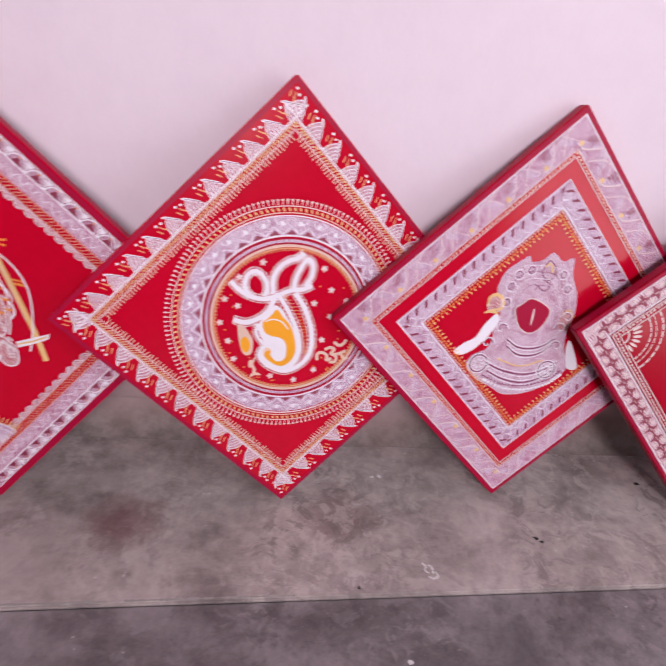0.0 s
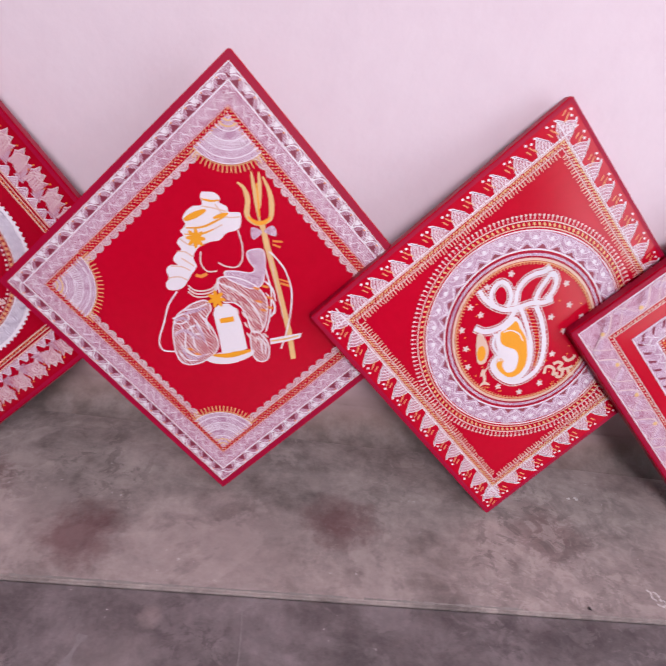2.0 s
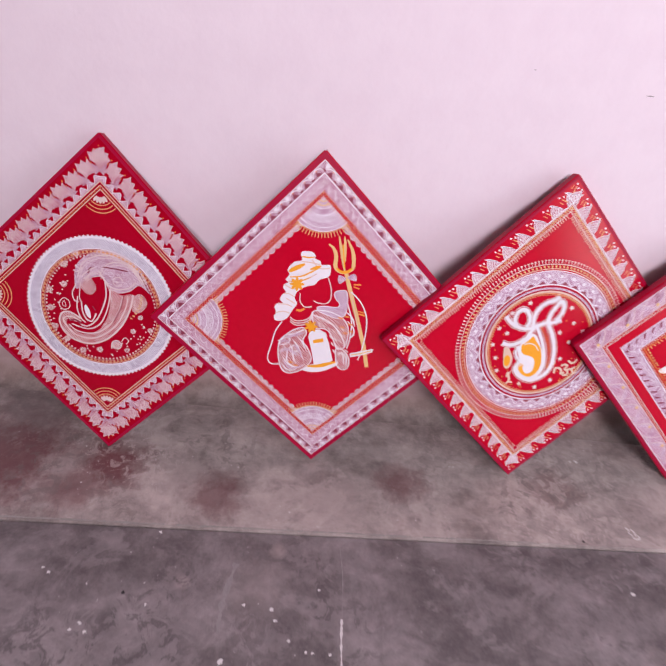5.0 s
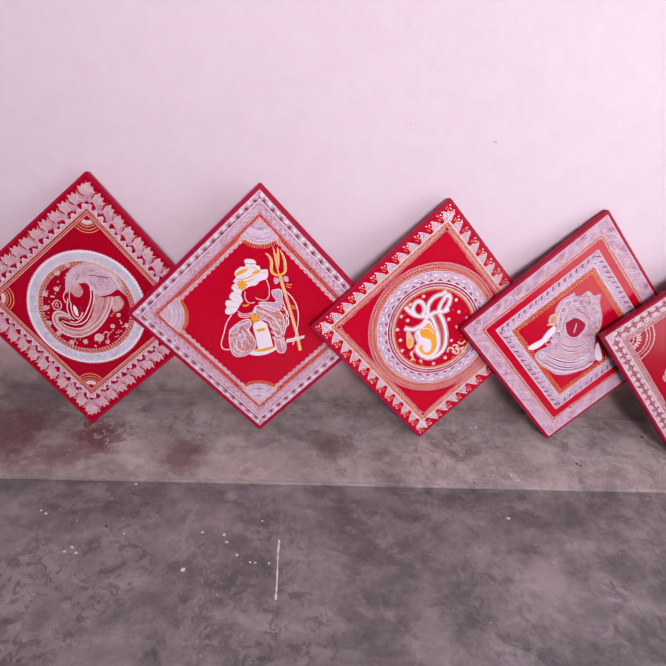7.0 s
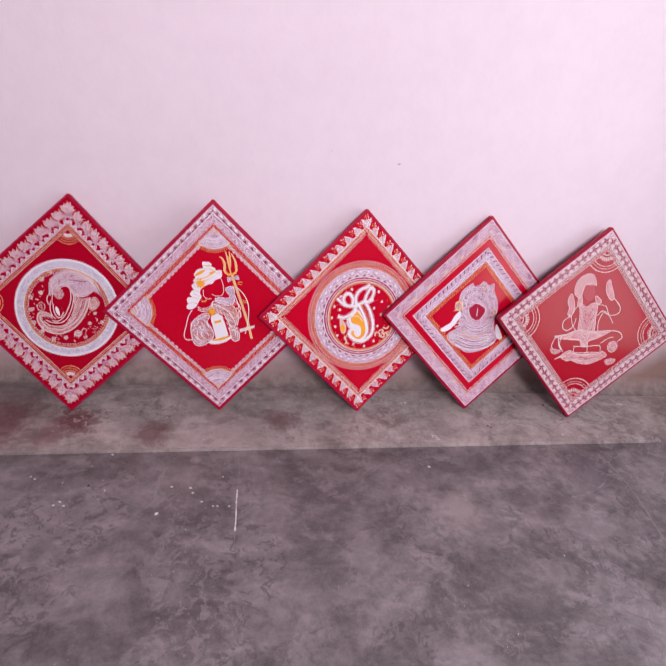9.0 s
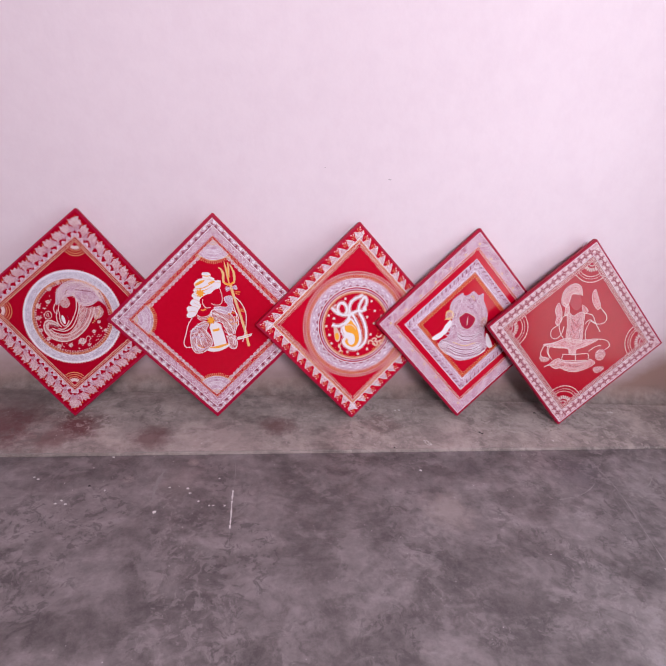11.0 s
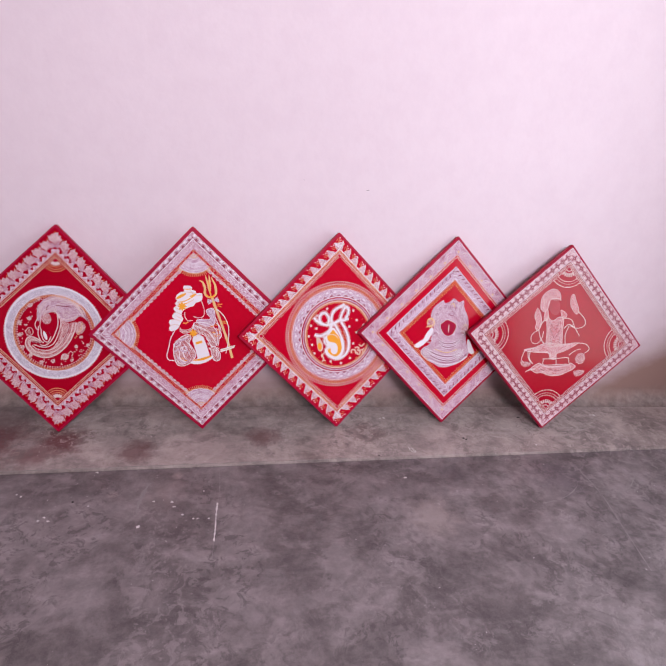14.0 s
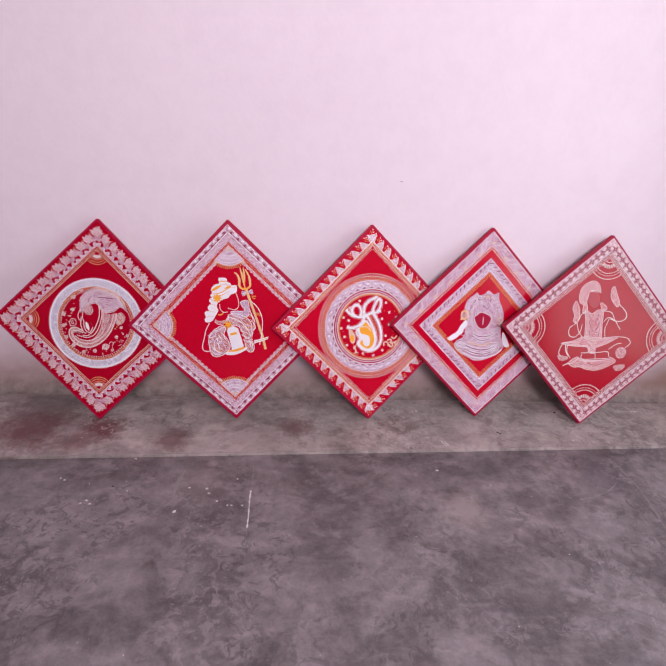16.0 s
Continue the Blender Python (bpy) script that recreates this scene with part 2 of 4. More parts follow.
# ---- building blocks ----
def mesh_object(name, verts, faces, material, parent=None, label=""):
    me = bpy.data.meshes.new(name)
    me.from_pydata(verts, [], faces)
    me.materials.append(material)
    me.update()
    ob = new(name, me)
    if parent is not None:
        ob.parent = parent
    if label:
        ob["label"] = label
    return ob


def part(name, bm, material, parent=None, label=""):
    me = bpy.data.meshes.new(name)
    bm.to_mesh(me)
    bm.free()
    me.materials.append(material)
    ob = new(name, me)
    if parent is not None:
        ob.parent = parent
    if label:
        ob["label"] = label
    return ob


def prism(outline, z0, z1, bevel=0.0):
    """A bmesh: the outline (x, y) raised from z0 to z1."""
    bm = bmesh.new()
    f = bm.faces.new([bm.verts.new((x, y, z0)) for x, y in outline])
    up = bmesh.ops.extrude_face_region(bm, geom=[f])["geom"]
    bmesh.ops.translate(bm, vec=(0, 0, z1 - z0), verts=[g for g in up if isinstance(g, bmesh.types.BMVert)])
    bmesh.ops.recalc_face_normals(bm, faces=bm.faces)
    if bevel:
        bmesh.ops.bevel(bm, geom=list(bm.edges), offset=bevel, segments=2, affect="EDGES")
    return bm


def box(x0, x1, y0, y1, z0, z1, bevel=0.0):
    return prism([(x0, y0), (x1, y0), (x1, y1), (x0, y1)], z0, z1, bevel)


# ---- the room ----
WEST, EAST, SOUTH, TOP = -2.3, 1.25, -3.2, 2.75


def wall_y(x):
    return 0.0146 + 0.018 * x


def seam_y(x):
    return -0.297 + 0.056 * x


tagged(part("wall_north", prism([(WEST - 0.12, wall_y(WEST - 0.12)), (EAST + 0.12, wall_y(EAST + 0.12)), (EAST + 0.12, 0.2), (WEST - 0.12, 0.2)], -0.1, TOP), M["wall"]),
       "pale pink limewashed wall, dusty brown along the floor, shade painted into its east corner", "wall", kind="structure")
tagged(part("wall_west", box(WEST - 0.12, WEST, SOUTH, wall_y(WEST) - 0.002, -0.1, TOP), M["rear"]), "unseen grey-brown side wall, dark to cut bounced light", "wall", kind="structure")


def wall_with_hole(name, fixed0, fixed1, a0, a1, h0, h1, z0, z1, along_y):
    """A wall from a0 to a1 with an opening from h0 to h1, z0 to z1, cut through it."""
    a, z = [a0, h0, h1, a1], [-0.1, z0, z1, TOP]
    bm = bmesh.new()
    for i in range(3):
        for j in range(3):
            if (i, j) == (1, 1) or z[j + 1] - z[j] < 1e-6:
                continue
            lo, hi = (fixed0, a[i], z[j]), (fixed1, a[i + 1], z[j + 1])
            if not along_y:
                lo, hi = (a[i], fixed0, z[j]), (a[i + 1], fixed1, z[j + 1])
            bmesh.ops.create_cube(bm, size=1.0, matrix=Matrix.LocRotScale(
                [(p + q) / 2 for p, q in zip(lo, hi)], None, [q - p for p, q in zip(lo, hi)]))
    bmesh.ops.remove_doubles(bm, verts=bm.verts, dist=1e-5)
    seen = {}
    for f in bm.faces:
        seen.setdefault(tuple(round(v, 4) for v in f.calc_center_median()), []).append(f)
    bmesh.ops.delete(bm, geom=[f for fs in seen.values() if len(fs) > 1 for f in fs], context="FACES")
    bmesh.ops.recalc_face_normals(bm, faces=bm.faces)
    return part(name, bm, M["rear"])


DOOR_Y0, DOOR_Y1, DOOR_Z = -1.62, -0.48, 2.05
tagged(wall_with_hole("wall_east", EAST, EAST + 0.12, SOUTH, wall_y(EAST) - 0.002, DOOR_Y0, DOOR_Y1, -0.1, DOOR_Z, True),
       "grey-brown side wall, dark to cut bounced light, with an open doorway", "wall", kind="structure")
tagged(wall_with_hole("wall_south", SOUTH - 0.12, SOUTH, WEST - 0.12, EAST + 0.12, -0.20, 0.68, 1.4, 2.6, False),
       "unseen grey-brown rear wall, dark to cut bounced light, with an added window opening", "wall", kind="structure")
tagged(part("ceiling", box(WEST - 0.12, EAST + 0.12, SOUTH - 0.12, 0.2, TOP + 0.002, TOP + 0.12), M["ceiling"]),
       "unseen plain grey ceiling, darkened to cut bounced light", "ceiling", kind="structure")

# floor: a pale cement border along the wall and a darker slab a few millimetres lower
strip = tagged(part("floor_border", prism([(WEST, seam_y(WEST)), (EAST, seam_y(EAST)), (EAST, wall_y(EAST) - 0.001), (WEST, wall_y(WEST) - 0.001)], -0.06, -0.003, 0.003), M["strip"]),
               "worn grey cement border strip with dark red stains", "floor", kind="structure")
tagged(part("floor_slab", prism([(WEST, SOUTH), (EAST, SOUTH), (EAST, seam_y(EAST) - 0.002), (WEST, seam_y(WEST) - 0.002)], -0.06, -0.008), M["slab"]),
       "dark grey trowelled cement floor slab, scuffed and flecked", "floor", kind="structure")
tagged(part("floor_bed", box(WEST - 0.12, EAST + 0.3, SOUTH - 0.12, 0.2, -0.16, -0.062), M["slab"]), "cement bed under the floor", "floor", kind="structure")
tagged(part("ground", box(-40, 40, -40, 40, -0.4, -0.2), M["earth"]), "bare sunlit earth outside the room", "ground", kind="structure")

# hand-rubbed cement cove where the wall meets the floor
cove_v, cove_f = [], []
for i in range(41):
    x = WEST + (EAST - WEST) * i / 40
    wob = 0.004 * noise.noise((x * 7, 0, 0))
    for j in range(9):
        a = math.pi / 2 * j / 8
        r = 0.046 + wob
        cove_v.append((x, wall_y(x) - 0.0015 - r * (1 - math.cos(a)), -0.0025 + r * (1 - math.sin(a))))
    if i:
        for j in range(8):
            p, q = 9 * (i - 1) + j, 9 * i + j
            cove_f.append((p, p + 1, q + 1, q))
cove = mesh_object("trim_cove", cove_v, cove_f, M["wall"])
for f in cove.data.polygons:
    f.use_smooth = True
tagged(cove, "dusty brown cement cove along the foot of the wall", "cove", kind="structure")

door = tagged(new("door_1"), "brown painted wooden frame of an open doorway", "doorway", kind="structure")
part("jamb", box(EAST - 0.01, EAST + 0.09, DOOR_Y1 - 0.06, DOOR_Y1 - 0.002, -0.06, DOOR_Z - 0.062), M["wood"], door)
part("jamb", box(EAST - 0.01, EAST + 0.09, DOOR_Y0 + 0.002, DOOR_Y0 + 0.06, -0.06, DOOR_Z - 0.062), M["wood"], door)
part("lintel", box(EAST - 0.01, EAST + 0.09, DOOR_Y0 + 0.002, DOOR_Y1 - 0.002, DOOR_Z - 0.06, DOOR_Z - 0.002), M["wood"], door)
window = tagged(new("window_added"), "brown painted wooden frame of the added, unseen window", "window", kind="structure")
for x0, x1, z0, z1 in ((-0.198, -0.14, 1.402, 2.598), (0.62, 0.678, 1.402, 2.598), (-0.138, 0.618, 1.402, 1.46), (-0.138, 0.618, 2.54, 2.598)):
    part("window_frame", box(x0, x1, SOUTH - 0.09, SOUTH - 0.02, z0, z1), M["wood"], window)


# ---- brush work on the boards; lengths in millimetres on the board, x across and y up between its corners ----
def curve(pts, closed=False, n=6):
    """A smooth line through the points."""
    k, out = len(pts), []
    for i in range(k if closed else k - 1):
        a, b, c, d = (pts[(i + j) % k] if closed else pts[min(max(i + j, 0), k - 1)] for j in (-1, 0, 1, 2))
        for s in range(n):
            u = s / n
            out.append(tuple(0.5 * (2 * b[m] + (c[m] - a[m]) * u + (2 * a[m] - 5 * b[m] + 4 * c[m] - d[m]) * u * u
                                    + (3 * b[m] - a[m] - 3 * c[m] + d[m]) * u ** 3) for m in (0, 1)))
    if not closed:
        out.append(tuple(pts[-1]))
    return out


def arc(cx, cy, r, a0, a1, n=12, ry=None):
    ry = r if ry is None else ry
    return [(cx + r * math.cos(radians(a0 + (a1 - a0) * i / n)), cy + ry * math.sin(radians(a0 + (a1 - a0) * i / n))) for i in range(n + 1)]


class Brush:
    """Collects strokes and filled shapes of one paint, and links them as one mesh."""

    def __init__(self, layer):
        self.v, self.f, self.z, self.n = [], [], 0.0003 + 0.0004 * layer, 0
        self.group = []

    def lift(self):
        """Each stroke lies a hair above the one before."""
        self.n += 1
        return self.z + 0.000009 * (self.n % 40)

    def fill(self, pts):
        i, z = len(self.v), self.lift()
        self.group.append(self.n)
        self.v += [(x, y, z) for x, y in pts]
        self.f.append(tuple(range(i, i + len(pts))))
        return self

    def oval(self, x, y, rx, ry=None, tilt=0.0, n=10):
        ry = rx if ry is None else ry
        c, s = math.cos(radians(tilt)), math.sin(radians(tilt))
        return self.fill([(x + c * u - s * v, y + s * u + c * v) for u, v in
                          ((rx * math.cos(2 * math.pi * i / n), ry * math.sin(2 * math.pi * i / n)) for i in range(n))])

    def line(self, pts, w, closed=False, taper=False):
        n, i0, z = len(pts), len(self.v), self.lift()
        for i, (x, y) in enumerate(pts):
            a = pts[i - 1] if (i or closed) else pts[i]
            b = pts[(i + 1) % n] if (i < n - 1 or closed) else pts[i]
            dx, dy = b[0] - a[0], b[1] - a[1]
            d = math.hypot(dx, dy) or 1.0
            h = w / 2 * (1.0 if not taper else 0.25 + 0.75 * math.sin(math.pi * (i + 0.5) / n))
            h *= 1 + 0.05 * random.uniform(-1, 1)
            self.v += [(x - dy / d * h, y + dx / d * h, z), (x + dy / d * h, y - dx / d * h, z)]
        for i in range(n if closed else n - 1):
            j = (i + 1) % n
            self.f.append((i0 + 2 * i, i0 + 2 * i + 1, i0 + 2 * j + 1, i0 + 2 * j))
            self.group.append(self.n)
        return self

    def ring(self, cx, cy, r, w, n=96):
        return self.line(arc(cx, cy, r, 0, 360, n)[:-1], w, True)

    def wound(self):
        """The faces, all turned to the front."""
        out = []
        for face in self.f:
            ar = sum(self.v[face[k - 1]][0] * self.v[face[k]][1] - self.v[face[k]][0] * self.v[face[k - 1]][1] for k in range(len(face)))
            out.append(face if ar > 0 else face[::-1])
        return out

    def made(self, name, material, ob, label="", stuff=False):
        """One mesh of all strokes, under the board or under one of its parts."""
        r = (ob if "reach" in ob else ob.parent)["reach"]
        made = mesh_object(name, [(x / 1000, y / 1000 + r, z) for x, y, z in self.v], self.wound(), M[material], ob, label)
        return tagged(made, kind="stuff") if stuff else made

    def pieces(self, name, material, ob, label=""):
        """Each shape as a part of its own."""
        r = (ob if "reach" in ob else ob.parent)["reach"]
        sets = {}
        for g, face in zip(self.group, self.wound()):
            sets.setdefault(g, []).append(face)
        for faces in sets.values():
            use = sorted({i for f in faces for i in f})
            at = {i: k for k, i in enumerate(use)}
            mesh_object(name, [(self.v[i][0] / 1000, self.v[i][1] / 1000 + r, self.v[i][2]) for i in use],
                        [tuple(at[i] for i in f) for f in faces], M[material], ob, label)


def sides(L):
    """For each of the four sides, a function from (way along the side, distance inwards) to a place on the board."""
    R = L / math.sqrt(2)
    corners = [(0, -R), (R, 0), (0, R), (-R, 0)]
    out = []
    for k in range(4):
        (ax, ay), (bx, by) = corners[k], corners[(k + 1) % 4]
        ex, ey = (bx - ax) / L, (by - ay) / L
        out.append(lambda s, d, ax=ax, ay=ay, ex=ex, ey=ey: (ax + ex * s - ey * d, ay + ey * s + ex * d))
    return out


def band(brush, L, d0, d1):
    i, z = len(brush.v), brush.lift()
    for at in sides(L):
        brush.v += [(*at(d0, d0), z), (*at(d1, d1), z)]
    for k in range(4):
        a, b = i + 2 * k, i + 2 * ((k + 1) % 4)
        brush.f.append((a, b, b + 1, a + 1))
        brush.group.append(brush.n)
    return brush


def border_line(brush, L, d, w):
    return band(brush, L, d - w / 2, d + w / 2)


def border_dots(brush, L, d, pitch, rx, ry, lean=0.0, start=None):
    """Dabs along all four sides, at distance d from the edge."""
    n = max(1, round((L - 2 * d) / pitch))
    for k, at in enumerate(sides(L)):
        for i in range(n + 1):
            s = d + (L - 2 * d) * i / n
            x, y = at(s + random.uniform(-0.5, 0.5), d + random.uniform(-0.4, 0.4))
            brush.oval(x, y, rx * random.uniform(0.85, 1.15), ry, 45 + 90 * k + lean, 7)
    return brush


def fringe(brush, L, d0, d1, pitch, w):
    n = round((L - 2 * d0) / pitch)
    for at in sides(L):
        for i in range(1, n):
            s = d0 + (L - 2 * d0) * i / n
            if min(s, L - s) > d1:
                brush.line([at(s, d0), at(s + random.uniform(-1, 1), d1 + random.uniform(-1.5, 0.5))], w)
    return brush


def scallops(brush, L, d, pitch, r, w, inner=True, ringed=2):
    n = round((L - 2 * d) / pitch)
    for at in sides(L):
        for i in range(n):
            s = d + (L - 2 * d) * (i + 0.5) / n
            for q in range(ringed):
                rr = r * (1 - 0.42 * q)
                brush.line([at(s + rr * math.cos(a), d + (1 if inner else -1) * rr * math.sin(a)) for a in [math.pi * j / 8 for j in range(9)]], w)
    return brush


def board(label, c, p, q, L, margin=0, thick=0.018, coat="red"):
    """An empty board: the red panel that leans with one corner on the floor."""
    p, q = Vector(p), Vector(q).normalized()
    p = (p - q * p.dot(q)).normalized()
    n = p.cross(q)
    R = (L + 4.5) / 1000 / math.sqrt(2)
    base = Vector(c) - q * R
    base.z = thick * abs(n.z) - 0.004
    ob = tagged(new("painted_board"), label, "painted board", "painted boards leaning on the wall")
    ob["reach"] = R
    ob.matrix_world = Matrix((( p.x, q.x, n.x, base.x), (p.y, q.y, n.y, base.y), (p.z, q.z, n.z, base.z), (0, 0, 0, 1)))
    o = 0.0022
    bm = prism([(0, 0), (R, R), (0, 2 * R), (-R, R)], -thick, 0.0, o)
    panel = part("panel", bm, M[coat], ob, "glossy red enamelled wooden panel")
    panel.data.materials.append(M["edge"])
    for f in panel.data.polygons:
        f.material_index = 0 if f.normal.z > 0.95 else 1
    if margin:
        band(Brush(0), L, -1.0, margin).made("painted_margin", "edge", ob, "dull crimson margin")
    return ob


def corner_fans(ob, L, d, r, make):
    """One fan of brush work in each inner corner: centre, and the angle at which it opens."""
    R = L / math.sqrt(2) - d * math.sqrt(2)
    for k, (x, y) in enumerate(((0, -R), (R, 0), (0, R), (-R, 0))):
        make(ob, x, y, 90 + 90 * k, r)


# ---- board with a round medallion and leafy border ----
def leaf_board():
    L = 400
    ob = board("red board painted with a white ringed medallion and leafy border", (-0.7695, -0.099, 0.271), (1, 0.0, 0), (0.009, 0.29, 0.957), L, 4.0, coat="shaded_red")
    ob.matrix_world = ob.matrix_world @ Matrix.Diagonal((0.995, 0.985, 1.0, 1.0))
    wash, ink, dots = Brush(0), Brush(1), Brush(1)
    pitch = 28.0
    n = round((L - 54) / pitch)
    for at in sides(L):
        for i in range(n + 1):
            s = 27 + (L - 54) * i / n
            j = random.uniform(-1, 1)
            shape = [(-12, 38), (-13, 27), (-13.5, 15), (-7, 19), (-4, 10), (2, 14.5), (7, 7.5), (9.5, 16), (13, 19), (10, 27), (13, 38), (4, 33)]
            wash.fill([at(s + a + j, d) for a, d in shape])
            for r in (5, 8.5):
                ink.line([at(s + j + 1 + r * math.cos(a), 24 + r * math.sin(a)) for a in [math.pi * (0.9 + 1.2 * u / 8) for u in range(9)]], 1.1)
            ink.line([at(s + j + a, d) for a, d in shape[2:9]], 1.5)
            for u in range(5):
                ink.line([at(s + j - 9 + 4.5 * u, 35 - 2 * (u % 2)), at(s + j - 7 + 3.6 * u, 22)], 0.8)
            dots.oval(*at(s + 14.5, 13), 1.2).oval(*at(s + 15, 22), 1.1)
    fill = Brush(0)
    for at in sides(L):
        for i in range(n):
            s = 27 + (L - 54) * (i + 0.5) / n
            fill.fill([at(s - 8, 40), at(s + 8, 40), at(s + 3, 31), at(s + 0.5, 22), at(s - 3, 31)])
    fill.pieces("gap_leaf", "mauve", ob)
    wash.pieces("leaf", "net", ob)
    ink.made("leaf_veining", "peach", ob, stuff=True)
    dots.made("border_dotting", "orange", ob, stuff=True)
    inner = Brush(0)
    for at in sides(L):
        m = round((L - 80) / 17)
        for i in range(m):
            s = 44 + (L - 88) * (i + 0.5) / m
            inner.fill([at(s - 9, 50), at(s + 9, 50), at(s + 2, 39), at(s - 3, 39)])
    inner.pieces("inner_leaf", "lace", ob)
    zig = Brush(1)
    for at in sides(L):
        for i in range(m):
            s = 44 + (L - 88) * (i + 0.5) / m
            zig.line([at(s - 9, 49.5), at(s - 0.5, 39), at(s + 9, 49.5)], 1.2)
            zig.line([at(s - 4, 48), at(s - 0.5, 43), at(s + 4, 48)], 0.9)
    zig.made("inner_lining", "white", ob, stuff=True)
    for d, w in ((51, 1.6), (55.5, 1.2), (60, 1.6)):
        border_line(Brush(1), L, d, w).made("border_line", "cream", ob)
    border_dots(Brush(2), L, 57.7, 6, 1.7, 0.8).made("border_dashing", "orange", ob, stuff=True)

    def fan(ob, x, y, a, r):
        b = Brush(1)
        for rr in (r, r * 0.82, r * 0.64):
            b.line(arc(x, y, rr, a - 45, a + 45), 1.6)
        b.pieces("corner_arc", "rust", ob)
        f = Brush(2)
        for k in range(5):
            t = radians(a - 36 + 18 * k)
            f.oval(x + r * 0.4 * math.cos(t), y + r * 0.4 * math.sin(t), r * 0.16, r * 0.07, math.degrees(t))
        f.pieces("petal", "peach", ob)
    corner_fans(ob, L, 63, 34, fan)
    cx, cy = -5, -6
    ring = Brush(0).ring(cx, cy, 115, 20)
    ring.made("medallion_ring", "slate", ob, "broad white ring of the medallion")
    edge = Brush(1).ring(cx, cy, 124.5, 4.0).ring(cx, cy, 105.5, 1.6)
    for i in range(110):
        a = 2 * math.pi * i / 110
        edge.oval(cx + 126.5 * math.cos(a), cy + 126.5 * math.sin(a), 2.6, 2.2, math.degrees(a), 6)
        if i % 2:
            edge.line([(cx + 107 * math.cos(a), cy + 107 * math.sin(a)), (cx + 113 * math.cos(a + 0.04), cy + 113 * math.sin(a + 0.04))], 0.9)
    edge.made("scalloped_edge", "white", ob)
    rope = Brush(1).ring(cx, cy, 103.2, 0.9).ring(cx, cy, 98, 0.8)
    rope.made("rope_ring", "cream", ob)
    beads, rod = Brush(2), Brush(2)
    for i in range(92):
        a = 2 * math.pi * i / 92
        rod.oval(cx + 100.6 * math.cos(a), cy + 100.6 * math.sin(a), 1.9, 2.6, math.degrees(a), 6)
        beads.oval(cx + 94.5 * math.cos(a), cy + 94.5 * math.sin(a), 1.8, 1.8, 0, 6)
    rod.made("rope_dabbing", "rust", ob, stuff=True)
    beads.made("bead_ring", "peach", ob, stuff=True)
    # a pale hood over a long curl of parallel strokes
    hood = Brush(0).fill(curve([(-48, 26), (-49, 52), (-42, 72), (-27, 86), (-4, 98), (18, 99), (42, 91), (59, 77), (72, 56), (79, 31), (70, 38), (59, 42), (46, 31), (26, 25), (12, 32), (3, 46), (-5, 51), (-22, 47), (-32, 41), (-40, 29)], True))
    hood.made("hood", "veil", ob, "pale lilac hood shape with fine lines")
    Brush(0).oval(*[(-26, 32)][0], 13, 15, 20, 18).pieces("round_patch", "dusty", ob)
    Brush(0).fill(curve([(53, 23), (64, 28), (74, 17), (72, 4), (61, -7), (50, -5), (47, 8)], True)).pieces("side_lobe", "dusty", ob)
    sweep = Brush(0).fill(curve([(51, 25), (45, -2), (30, -34), (5, -61), (-23, -74), (-51, -71), (-71, -57), (-79, -38), (-74, -22), (-60, -19), (-42, -28), (-50, -36), (-64, -32), (-66, -41), (-55, -52), (-35, -58), (-13, -48), (2, -28), (10, 0), (12, 30), (30, 22)], True))
    sweep.made("long_curl", "gauze", ob, "long curl of rosy brush lines")
    ol = Brush(1)
    for pts, w in (([(51, 25), (45, -2), (30, -34), (5, -61), (-23, -74), (-51, -71), (-71, -57), (-79, -38), (-74, -22), (-60, -19), (-42, -28)], 3.0), ([(42, 20), (37, -2), (23, -30), (0, -53), (-25, -64), (-49, -61), (-64, -49), (-72, -36), (-67, -28), (-54, -28), (-41, -34)], 2.2),
                   ([(33, 21), (26, -6), (11, -32), (-8, -49), (-29, -55), (-50, -52), (-63, -42)], 2.2), ([(12, 32), (9, 8), (2, -16), (-9, -36), (-27, -46), (-45, -44), (-58, -40)], 2.4), ([(3, 44), (4, 18), (-3, -6), (-14, -28), (-29, -41), (-42, -40)], 2.6)):
        ol.line(curve(pts, n=8), w)
    for pts, w in (([(-39, 3), (-38, -14), (-32, -28), (-22, -31), (-14, -16)], 2.6), ([(-45, 12), (-47, -10), (-41, -28), (-33, -35)], 2.4), ([(-47, 33), (-54, 17), (-51, 4), (-44, 2)], 2.2), ([(-39, 37), (-42, 12), (-39, 1)], 1.8)):
        ol.line(curve(pts, n=8), w)
    for pts in ([(-44, 45), (-35, 70), (-17, 84), (8, 90), (35, 86), (55, 69), (69, 48)], [(-6, 52), (2, 69), (19, 79), (41, 77), (56, 63), (66, 46)], [(1, 48), (9, 36), (26, 32), (44, 37), (56, 48)], [(-8, 63), (0, 50), (9, 39)], [(-36, 49), (-26, 59), (-14, 66)], [(-31, 44), (-20, 54), (-8, 57)]):
        ol.line(curve(pts, n=8), 2.0)
        ol.line([(x + 2, y - 5) for x, y in curve(pts, n=8)], 1.0)
    for pts in ([(31, 42), (23, 38), (17, 44), (20, 52), (30, 53), (34, 46)], [(26, 46), (23, 43), (22, 47)], [(59, 21), (67, 17), (66, 5), (56, 0), (52, 8)], [(4, 93), (31, 90), (55, 75), (73, 48)], [(9, 34), (12, 18), (15, 7)]):
        ol.line(curve(pts, n=6), 1.5)
    ol.made("curl_lining", "peach", ob, stuff=True)
    Brush(2).fill(curve([(-33, -2), (-28, -6), (-24, -16), (-24, -26), (-30, -22), (-34, -12)], True)).pieces("white_leaf", "white", ob, "plain white leaf shape")
    gap = Brush(2)
